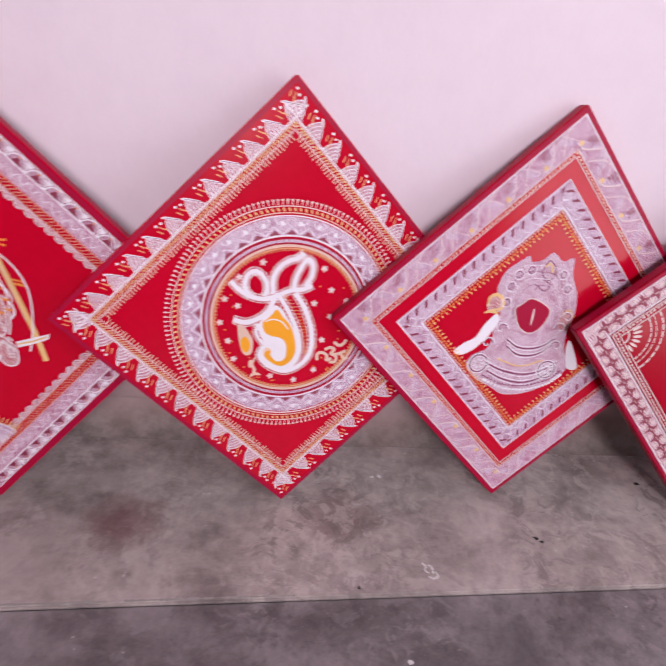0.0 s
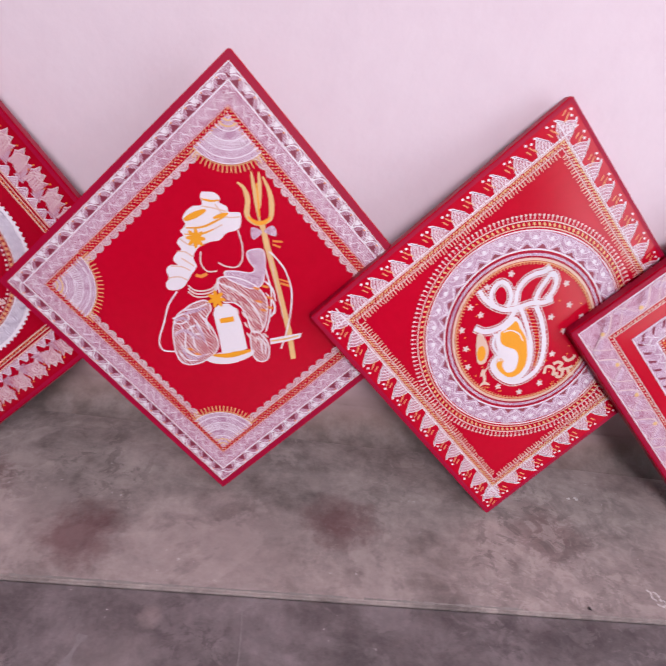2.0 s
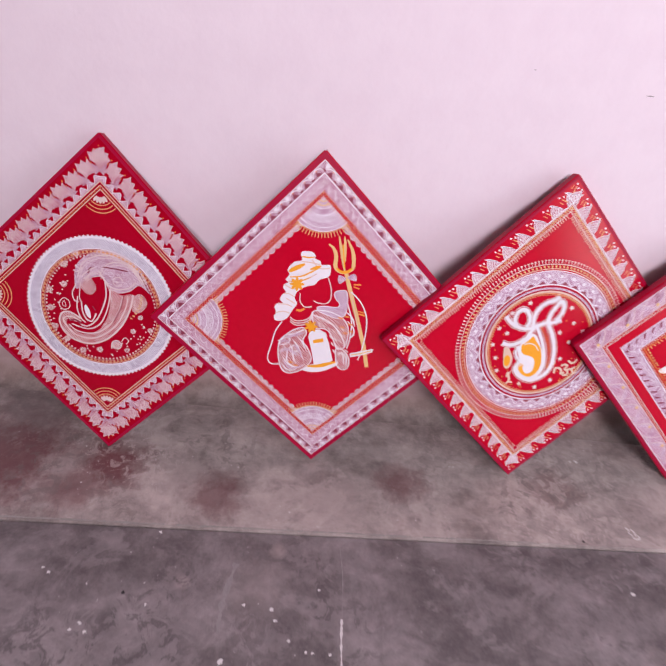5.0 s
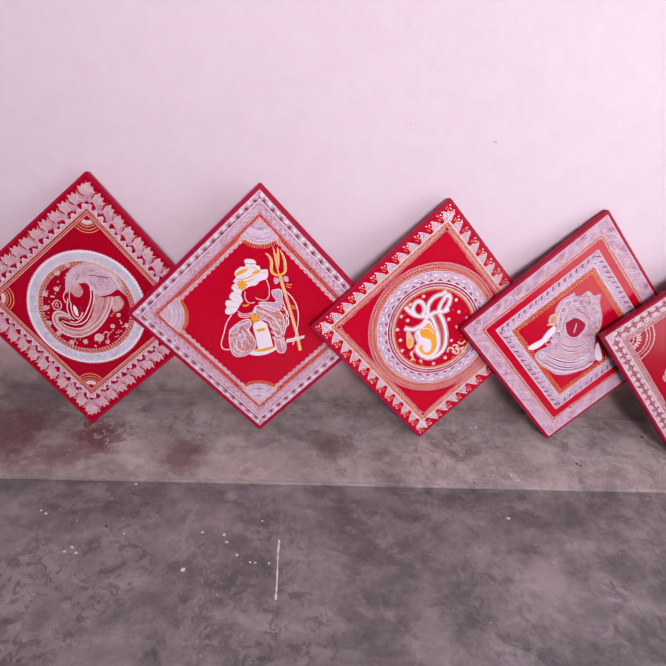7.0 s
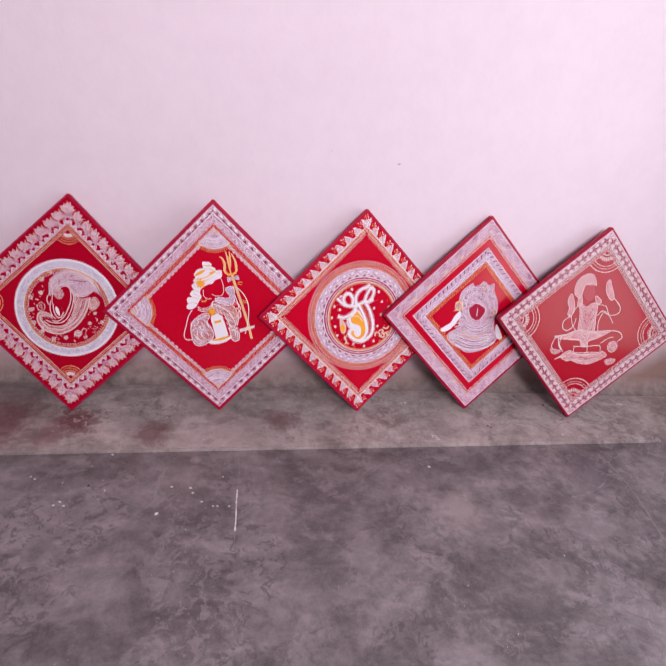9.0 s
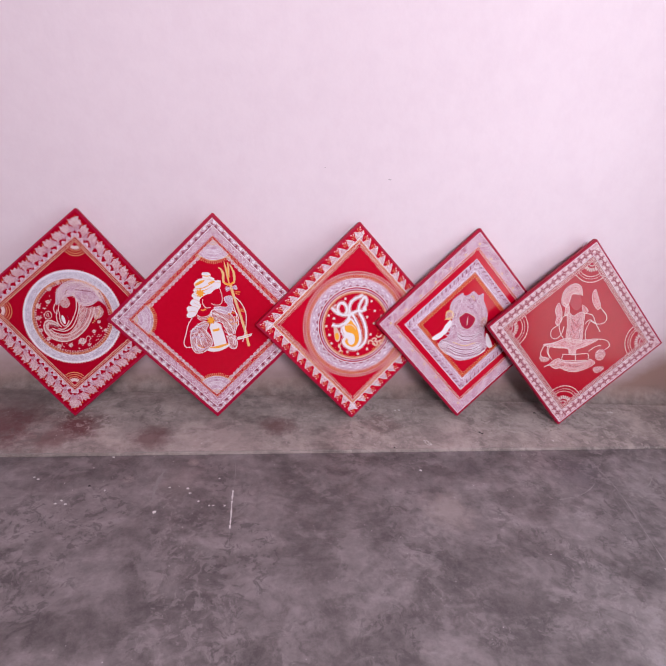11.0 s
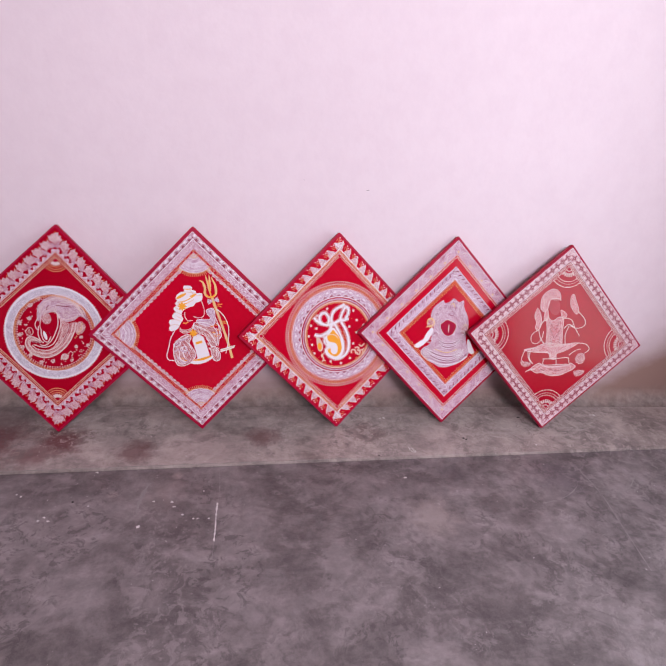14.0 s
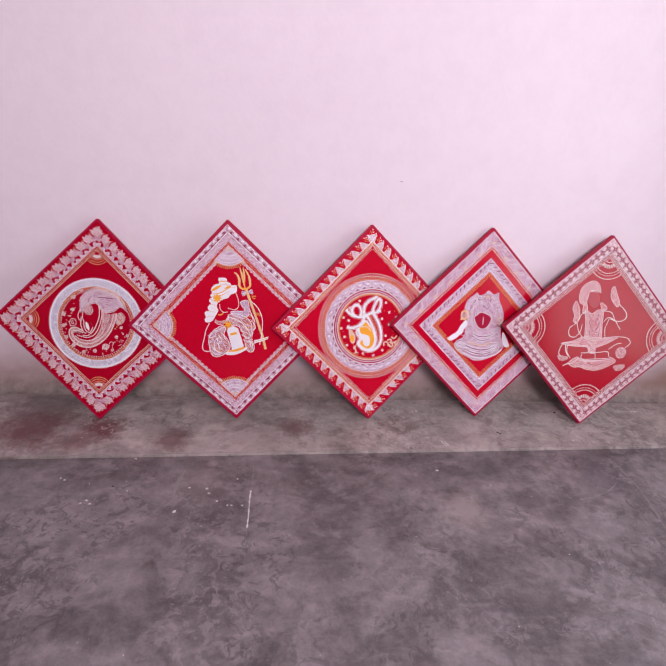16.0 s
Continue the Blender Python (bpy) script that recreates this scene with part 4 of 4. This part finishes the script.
        inner.oval(x - 3.2, y, 0.9, 0.7, 0, 6).oval(x + 3.4, y, 0.9, 0.7, 0, 6)
    rib.pieces("orange_rib", "orange", ob)
    inner.made("stroke_feathering", "peach", ob, stuff=True)
    small = Brush(2)
    for pts in ([(-42, -55), (-46, -64), (-43, -74), (-49, -84)], [(-48, -58), (-49, -69)], [(-49, -83), (-43, -78), (-35, -80)]):
        small.line(curve(pts), 4.2, taper=True)
    # a curled sign of three strokes and a dot
    for pts in ([(41, -61), (41, -52), (47, -50), (54, -54), (54, -61), (61, -59)], [(51, -46), (58, -43), (64, -46), (60, -52), (67, -56), (66, -64), (58, -64)], [(64, -53), (72, -52), (80, -48)], [(74, -52), (78, -60), (84, -58)], [(63, -35), (70, -40), (76, -38), (80, -32)]):
        small.line(curve(pts), 4.2)
    small.pieces("curled_sign", "cream", ob)
    rnd = random.Random(3)
    flowers, seeds = Brush(1), Brush(1)
    for x, y in [(-34, 72), (-63, 53), (-81, 25), (-65, 16), (-87, -6), (-77, -31), (-70, -56), (44, 65), (55, 37), (33, 19), (55, 1), (46, -32), (37, -75), (10, -89), (-22, -82), (76, 22)]:
        if math.hypot(x - cx, y - cy) > 91:
            continue
        ph = rnd.uniform(0, 1)
        flowers.fill([(x + (3.6 + 1.3 * math.cos(5 * 0.2618 * k)) * math.cos(0.2618 * k + ph), y + (3.6 + 1.3 * math.cos(5 * 0.2618 * k)) * math.sin(0.2618 * k + ph)) for k in range(24)])
    for _ in range(60):
        a, r = rnd.uniform(0, 6.28), 90 * math.sqrt(rnd.uniform(0.3, 1))
        x, y = cx + r * math.cos(a), cy + r * math.sin(a)
        if (x > 32 or x < -46 or y < -78) and y < 80:
            seeds.oval(x, y, 1.3, 1.1, 0, 6)
    flowers.pieces("small_flower", "peach", ob)
    seeds.made("seed_dotting", "orange", ob, stuff=True)
    return ob


# ---- board with nested square bands ----
def nested_board():
    L = 400
    ob = board("red board painted with nested pale bands round a mound shape", (0.333, -0.0604, 0.2797), (0.995, 0.10, -0.011), (-0.005, 0.216, 0.976), L, 5.5)
    band(Brush(0), L, 6, 34.5).made("outer_band", "lace", ob, "wide outer band of wavy white lines")
    leaf, vein, spot, hatch = Brush(1), Brush(2), Brush(2), Brush(2)
    for k, at in enumerate(sides(L)):
        for i in range(12):
            s = 26 + (L - 52) * (i + 0.5) / 12
            up = 1 if i % 2 else -1
            leaf.fill(curve([at(s - 13, 20 - 9 * up), at(s - 4, 20 + 4 * up), at(s + 3, 20 + 11 * up), at(s + 13, 20 + 9 * up), at(s + 5, 20), at(s - 4, 20 - 8 * up)], True, 4))
            vein.line([at(s - 13, 20 - 9 * up), at(s - 4, 20 + 4 * up), at(s + 3, 20 + 11 * up), at(s + 13, 20 + 9 * up)], 0.9)
            vein.line(curve([at(s - 14, 8), at(s, 20 + 7 * up), at(s + 14, 32)], n=5), 1.2)
            if k in (1, 2) and i % 2:
                for j in range(5):
                    hatch.line([at(s - 4, 9 + 2.6 * j), at(s + 8, 9 + 2.6 * j)], 0.7)
            if i % 2 and k != 0:
                spot.oval(*at(s + 9, 27), 3.2, 3.2)
    leaf.pieces("leaf", "dense", ob)
    vein.made("band_veining", "peach", ob, stuff=True)
    hatch.made("band_hatching", "russet", ob, stuff=True)
    spot.pieces("gold_spot", "ochre", ob)
    border_line(Brush(1), L, 6.4, 1.4).made("border_line", "white", ob)
    border_line(Brush(1), L, 34.6, 1.4).made("border_line", "peach", ob)
    border_dots(Brush(2), L, 38, 5.2, 2.0, 1.2, 20).made("cream_rope", "cream", ob, stuff=True)
    border_line(Brush(1), L, 41, 1.2).made("border_line", "peach", ob)
    band(Brush(0), L, 59, 86).made("inner_band", "dense", ob, "pale inner band of white line work")
    ink, dark = Brush(2), Brush(1)
    for d in (60, 84):
        border_line(ink, L, d, 1.4)
    for k, at in enumerate(sides(L)):
        for i in range(17):
            s = 66 + (L - 132) * (i + 0.5) / 17
            dark.fill([at(s - 4, 62.5), at(s + 1, 63), at(s + 5.5, 71), at(s + 3, 72)])
            ink.line(curve([at(s - 7, 74), at(s - 1, 81), at(s + 6, 74)], n=4), 1.0)
    dark.pieces("dark_dash", "maroon", ob)
    ink.made("band_lining", "white", ob, stuff=True)
    border_dots(Brush(1), L, 87.8, 4.4, 1.7, 1.3, 30).made("orange_band", "cream", ob, stuff=True)
    border_dots(Brush(3), L, 92, 5.0, 1.9, 1.5).made("orange_dotting", "orange", ob, stuff=True)
    teeth = border_dots(Brush(2), L, 96.5, 7.0, 1.2, 2.2)
    teeth.made("toothed_edge", "ochre", ob, stuff=True)
    # mound-shaped figure, plain
    Brush(1).fill(curve([(-54, 19), (-66, 51), (-59, 76), (-41, 92), (-30, 99), (-25, 91), (-9, 95), (3, 105), (20, 94), (35, 99), (39, 77), (53, 50), (58, 22), (53, 2), (56, -31), (69, -58), (55, -79), (19, -101), (-21, -106), (-47, -93), (-75, -79), (-89, -59), (-81, -44), (-64, -35), (-58, -19), (-60, 3)], True)).made("mound", "veil", ob, "lacy lilac mound shape")
    Brush(2).fill(curve([(-111, -39), (-98, -27), (-83, -17), (-74, 1), (-60, 17), (-54, 7), (-62, -11), (-72, -25), (-85, -38), (-101, -45)], True)).fill(curve([(59, -33), (63, -20), (85, -60), (69, -62)], True)).pieces("white_wing", "white", ob, "plain white wing shape")
    shield = curve([(-34, 24), (-26, 33), (-14, 41), (5, 35), (18, 25), (16, 9), (5, -6), (-9, -9), (-24, 1)], True)
    Brush(3).fill(shield).made("shield", "edge", ob, "plain red shield shape")
    mark = Brush(4).line(shield, 1.8, True)
    mark.oval(*[(-6, 15)][0], 1.4, 13, 0, 12)
    mark.pieces("shield_stroke", "peach", ob)
    Brush(2).oval(*[(-64, 31)][0], 13, 14, 0, 16).oval(*[(46, 11)][0], 11, 16, 0, 16).pieces("side_curl", "dusty", ob)
    lines, dk, gd = Brush(3), Brush(2), Brush(3)
    for k in range(4):
        (dk if k % 2 else lines).line(curve([(x * (1 - 0.12 * k), y - 9 * k) for x, y in [(-54, 28), (-54, 64), (-37, 84), (-9, 87), (19, 82), (40, 54), (48, 24)]], n=6), 0.7)
    for x, y in [(-39, 73), (-23, 80), (25, 76), (37, 56), (-47, 56), (-49, 34)]:
        lines.ring(x, y, 7, 1.1, 12)
        dk.ring(x, y, 4.4, 1.2, 10)
    for pts, rows, gap in (([(-36, -17), (-18, -28), (3, -30), (22, -25), (36, -14)], 4, 5.5), ([(-61, -52), (-34, -64), (0, -70), (28, -64), (50, -50)], 4, 6.5)):
        for k in range(rows):
            lines.line(curve([(x * (1 - 0.04 * k), y - gap * k) for x, y in pts], n=6), 1.3)
            if k % 2 == 0:
                dk.line(curve([(x * (1 - 0.04 * k), y - gap * k - gap / 2) for x, y in pts], n=6), 2.2)
    for x, y in curve([(-60, -76), (-28, -89), (7, -91), (40, -82), (59, -67)], n=6):
        dk.oval(x, y, 2.1, 1.5, 0, 7)
        lines.oval(x + 2, y - 6, 2.6, 2.0, 0, 8)
    for x, y in [(-71, -57), (36, -65)]:
        for r in (15, 11):
            lines.ring(x, y, r, 1.3, 20)
        dk.ring(x, y, 13, 1.8, 20)
        for k in range(7):
            lines.oval(x + 6 * math.cos(k * 0.898), y + 6 * math.sin(k * 0.898), 2.6, 1.6, math.degrees(k * 0.898), 7)
    for (x, y), s in zip([(-48, -4), (-64, -26), (41, -1), (42, -28), (48, 15)], (1, 1, -1, -1, -1)):
        for brush, r in ((lines, 11), (dk, 8.5)):
            brush.line([(x + s * r * (1 - 0.09 * q) * math.cos(0.6 * q), y + r * (1 - 0.09 * q) * math.sin(0.6 * q)) for q in range(11)], 1.6)
    dk.line(curve([(-7, 79), (0, 94), (12, 82), (7, 67), (-5, 73), (-7, 79)]), 1.6).line(curve([(-11, 60), (2, 52), (9, 61), (-2, 67)]), 1.4)
    for pts in ([(-75, 27), (-74, 40), (-64, 44), (-54, 36), (-55, 25), (-66, 23)], [(-78, 18), (-67, 21), (-58, 17)]):
        gd.line(curve(pts, n=6), 5.0, taper=True)
    gd.line(curve([(-44, -49), (-7, -60), (27, -50)], n=6), 2.2).line(curve([(-5, 85), (2, 90), (8, 78)]), 2.4).line(curve([(40, 19), (47, 26), (57, 16)]), 3.0)
    dk.made("mound_lining", "plum", ob, stuff=True)
    lines.made("mound_tracery", "white", ob, stuff=True)
    gd.pieces("gold_stroke", "ochre", ob)
    return ob


# ---- board with the starry border ----
def star_board():
    L = 400
    ob = board("red board in shaded enamel, painted with a pale seated outline and starry border", (0.6636, -0.0823, 0.2855), (0.999, 0.014, -0.05), (0.046, 0.241, 0.969), L, 4, coat="shaded_red")
    band(Brush(0), L, 4.5, 32).made("star_band", "pinkish", ob, "pale pink band with dark star gaps")
    star, ink = Brush(1), Brush(2)
    n = 18
    for k, at in enumerate(sides(L)):
        for i in range(n):
            s = 24 + (L - 48) * (i + 0.5) / n
            out = []
            for j in range(8):
                a = math.pi / 4 * j
                r = 12.6 if j % 2 == 0 else 4.4
                out.append(at(s + r * math.cos(a), 18.5 + r * math.sin(a)))
            star.fill(out)
            ink.oval(*at(s + 9.5, 11), 3.4, 3.0, 45 * k, 9).oval(*at(s + 9.5, 25.5), 3.4, 3.0, 45 * k, 9)
            ink.line([at(s - 3, 18.5), at(s + 3, 18.5)], 1.0)
    star.pieces("star", "russet", ob)
    ink.made("star_dotting", "peach", ob, stuff=True)
    for d, w, mat in ((5, 1.4, "white"), (32, 1.3, "white"), (33.5, 1.4, "maroon"), (36, 1.6, "peach"), (44.5, 1.4, "peach")):
        border_line(Brush(2), L, d, w).made("border_line", mat, ob)
    border_dots(Brush(1), L, 40, 5.4, 2.1, 1.6, 15).made("dotted_line", "peach", ob, stuff=True)

    def fan(ob, x, y, a, r):
        for rr, w in ((1.0, 2.4), (0.84, 1.4), (0.72, 2.0)):
            b = Brush(1)
            for k in range(9):
                b.line(arc(x, y, r * rr, a - 44 + 10 * k, a - 36 + 10 * k, 3), w)
            b.made("corner_arc", "peach", ob)
        f = Brush(2)
        for k in range(6):
            t = radians(a - 38 + 15.2 * k)
            f.oval(x + r * 0.4 * math.cos(t), y + r * 0.4 * math.sin(t), r * 0.11, r * 0.034, math.degrees(t))
        f.pieces("petal", "peach", ob)
        Brush(1).line(arc(x, y, r * 0.2, a - 45, a + 45, 6), 2.2).made("corner_arc", "peach", ob)
    corner_fans(ob, L, 45, 60, fan)
    # the pale seated outline, with no features
    w, o = Brush(1), Brush(2)
    for shape, rings in (([(-69, 90), (-71, 120), (-59, 140), (-38, 151), (-19, 144), (-9, 120), (-19, 125), (-38, 123), (-46, 111), (-47, 89), (-55, 81)], 4), ([(-45, 64), (-24, 56), (-8, 68), (9, 66), (13, 27), (18, -14), (5, -13), (2, -31), (-15, -32), (-24, -15), (-33, -18), (-38, 26)], 3),
                         ([(-102, -39), (-68, -29), (-35, -14), (15, -14), (69, -6), (50, -22), (27, -35), (7, -44), (6, -60), (-12, -60), (-22, -44), (-60, -44)], 3), ([(-69, -95), (-45, -76), (-27, -85), (45, -78), (57, -70), (76, -81), (52, -99), (21, -112), (-10, -112), (-34, -105), (-50, -108)], 3)):
        w.fill(curve(shape, True))
        mx, my = sum(p[0] for p in shape) / len(shape), sum(p[1] for p in shape) / len(shape)
        for q in range(rings):
            k = 1 - 0.2 * q
            o.line(curve([(mx + k * (x - mx), my + k * (y - my)) for x, y in shape], True), 1.8 if q == 0 else 1.1, True)
    for shape in ([(-76, 47), (-85, 67), (-80, 89), (-70, 79), (-61, 55), (-64, 26), (-77, 30)], [(25, 108), (22, 132), (30, 140), (41, 120), (54, 95), (50, 82), (37, 91)], [(-54, 81), (-47, 89), (-40, 64), (-52, 55)], [(-4, 90), (11, 84), (19, 74), (7, 66)]):
        w.fill(curve(shape, True))
        o.line(curve(shape, True), 1.6, True)
    w.pieces("robe", "haze", ob, "pale plain robe shape")
    d = Brush(0).oval(*[(88, -54)][0], 17, 18, 0, 20).fill(curve([(-106, -76), (-75, -77), (-76, -87), (-95, -91)], True)).fill(curve([(74, -95), (107, -90), (104, -104), (83, -111)], True))
    d.pieces("bowl", "dusty", ob, "pale round bowl shape")
    for pts in ([(-65, 26), (-84, 9), (-82, -12), (-65, -17), (-51, -1), (-48, 22)], [(-42, 61), (-56, 50), (-61, 32)], [(-65, 26), (-55, 1), (-40, -16)], [(9, 67), (35, 64), (49, 44), (71, 16)], [(54, 90), (80, 67), (80, 47), (57, 39), (33, 46)], [(31, 44), (24, 15), (29, -11)], [(47, 43), (29, 49), (16, 35)]):
        o.line(curve(pts, n=8), 2.2)
    for pts in ([(-68, -31), (-96, -40), (-105, -66), (-96, -78)], [(-80, -37), (-81, -61), (-66, -81)], [(-88, -41), (-84, -61), (-73, -76)], [(69, -6), (98, -8), (111, -23), (98, -37)], [(47, -46), (68, -29), (84, -25)], [(-37, -63), (7, -59), (45, -54), (51, -70)], [(-33, -66), (-30, -81), (11, -78), (47, -74)], [(-69, -95), (-86, -106), (-74, -100), (-55, -96)], [(7, -59), (11, -78)]):
        o.line(curve(pts, n=8), 2.2)
    o.made("outline_stroke", "peach", ob, stuff=True)
    dk = Brush(3)
    for pts in ([(-32, 52), (-20, 35), (-13, 28), (-7, 39), (-3, 57)], [(-29, 32), (-15, 9), (-9, 5), (0, 18), (4, 37)], [(-26, 8), (-16, -12)], [(7, 9), (8, -10)], [(-11, -93), (15, -97), (41, -89)], [(-41, -95), (-24, -99)], [(-62, 121), (-56, 131)], [(-50, 129), (-47, 140)], [(-37, 131), (-36, 143)]):
        dk.line(curve(pts), 1.6)
    dk.pieces("fold_line", "maroon", ob)
    Brush(1).fill(curve([(-45, 105), (-40, 119), (-21, 121), (-10, 108), (-7, 85), (-17, 74), (-31, 78), (-42, 90)], True)).made("plain_oval", "veil_shade", ob)
    return ob


leaf_board()
staff_board()
mandala_board()
nested_board()
star_board()


# ---- small marks on the floor ----
def fleck(x, y, size, material, label, category, z, seed):
    """A small uneven flake lying on the cement."""
    rnd = random.Random(seed)
    n = 10
    size *= 0.7
    ring = [(x + size * rnd.uniform(0.3, 1.2) * math.cos(2 * math.pi * k / n), y + size * rnd.uniform(0.25, 0.9) * math.sin(2 * math.pi * k / n)) for k in range(n)]
    return tagged(part(category.replace(" ", "_"), prism(ring, z, z + 0.0011), M[material]), label, category, "flakes on the floor")


for k, (x, y, size) in enumerate(((0.216, -0.263, 0.004), (0.877, -0.067, 0.0085), (0.866, -0.066, 0.006), (0.596, -0.23, 0.0055), (0.157, -0.094, 0.0065), (0.145, -0.096, 0.004))):
    fleck(x, y, size, "chip", "small white paint flake on the grey cement", "paint flake", -0.003, k)
for k, (x, y, size) in enumerate(((0.163, -0.367, 0.006), (-0.422, -0.448, 0.0065), (-0.414, -0.463, 0.0045), (-0.353, -0.411, 0.004), (-0.391, -0.489, 0.0042), (-0.365, -0.502, 0.004), (-0.355, -0.502, 0.0035), (-0.464, -0.445, 0.0042), (-0.608, -0.458, 0.0045), (-0.7, -0.502, 0.0045), (-0.69, -0.492, 0.0045), (-0.678, -0.503, 0.0055), (-0.623, -0.34, 0.005), (-0.33, -0.502, 0.004), (-0.78, -0.418, 0.004), (-0.768, -0.425, 0.0045), (-0.482, -0.524, 0.007))):
    fleck(x, y, size, "chip", "small white paint flake on the dark cement", "paint flake", -0.008, 20 + k)
for k, (x, y, size, z) in enumerate(((0.381, -0.198, 0.0075, -0.003), (0.604, -0.085, 0.008, -0.003), (-0.647, -0.444, 0.006, -0.008), (0.109, -0.28, 0.005, -0.003), (0.388, -0.203, 0.005, -0.003))):
    fleck(x, y, size, "dark", "dark grit crumb on the cement", "grit crumb", z, 40 + k)


def scratch(pts, w, z, label):
    """A pale scored line in the cement, uneven in width."""
    line = curve(pts, n=10)
    rnd = random.Random(len(line) + int(1000 * abs(pts[0][0])))
    v, f = [], []
    for i, (x, y) in enumerate(line):
        a, b = line[max(i - 1, 0)], line[min(i + 1, len(line) - 1)]
        dx, dy = b[0] - a[0], b[1] - a[1]
        d = math.hypot(dx, dy)
        h = w / 2 * rnd.uniform(0.2, 1.15)
        v += [(x - dy / d * h, y + dx / d * h, z), (x + dy / d * h, y - dx / d * h, z)]
        if i:
            f.append((2 * i - 2, 2 * i - 1, 2 * i + 1, 2 * i))
    return tagged(mesh_object("scratch", v, f, M["chip" if "chalky" in label else "lip" if "lip" in label else "scuff"]), label, "scratch", kind="structure")


scratch([(-0.325, -0.322), (-0.316, -0.389), (-0.3145, -0.477), (-0.312, -0.533), (-0.31, -0.62)], 0.0022, -0.0074, "pale scored joint across the dark cement")
scratch([(-0.3152, -0.452), (-0.3145, -0.49), (-0.312, -0.533), (-0.3112, -0.57)], 0.0045, -0.0071, "white chalky stretch of the scored joint")
for pts in ([(0.199, -0.243), (0.2035, -0.247), (0.202, -0.254), (0.207, -0.257)], [(0.2075, -0.245), (0.212, -0.249), (0.2125, -0.258)], [(0.205, -0.262), (0.212, -0.265), (0.2185, -0.262), (0.216, -0.255)]):
    scratch(pts, 0.0034, -0.0024, "chalky white scrawl on the grey cement")
scratch([(-0.488, -0.381), (-0.496, -0.441), (-0.494, -0.489)], 0.012, -0.0075, "pale dusty smear on the dark cement")
scratch([(0.671, -0.325), (0.68, -0.428), (0.668, -0.535), (0.65, -0.68)], 0.0026, -0.0074, "pale scratch across the dark cement")
scratch([(0.50, -0.468), (0.559, -0.452), (0.60, -0.43), (0.63, -0.405)], 0.003, -0.0074, "pale curved scuff on the dark cement")
scratch([(0.685, -0.428), (0.739, -0.430), (0.78, -0.41), (0.825, -0.365)], 0.003, -0.0074, "pale curved scuff on the dark cement")
for x0, x1 in ((-1.3, -0.62), (-0.6, -0.2), (-0.18, 0.02)):
    scratch([(x0 + (x1 - x0) * k / 6, seam_y(x0 + (x1 - x0) * k / 6) + 0.0035) for k in range(7)], 0.0036, -0.0026, "pale lip of the cement border")


# small dark marks on the limewash
for x, z, w, h in ((0.055, 0.669, 0.011, 0.0016), (-0.123, 0.687, 0.002, 0.0015)):
    y = wall_y(x) - 0.0008
    tagged(mesh_object("wall_mark", [(x - w / 2, y, z), (x - w / 4, y, z - h / 2), (x + w / 2, y, z - h / 4), (x + w / 3, y, z + h / 2), (x - w / 5, y, z + h / 2)], [(0, 1, 2, 3, 4)], M["scuff"]),
           "small dark fleck on the pink wall", "wall mark", kind="structure")
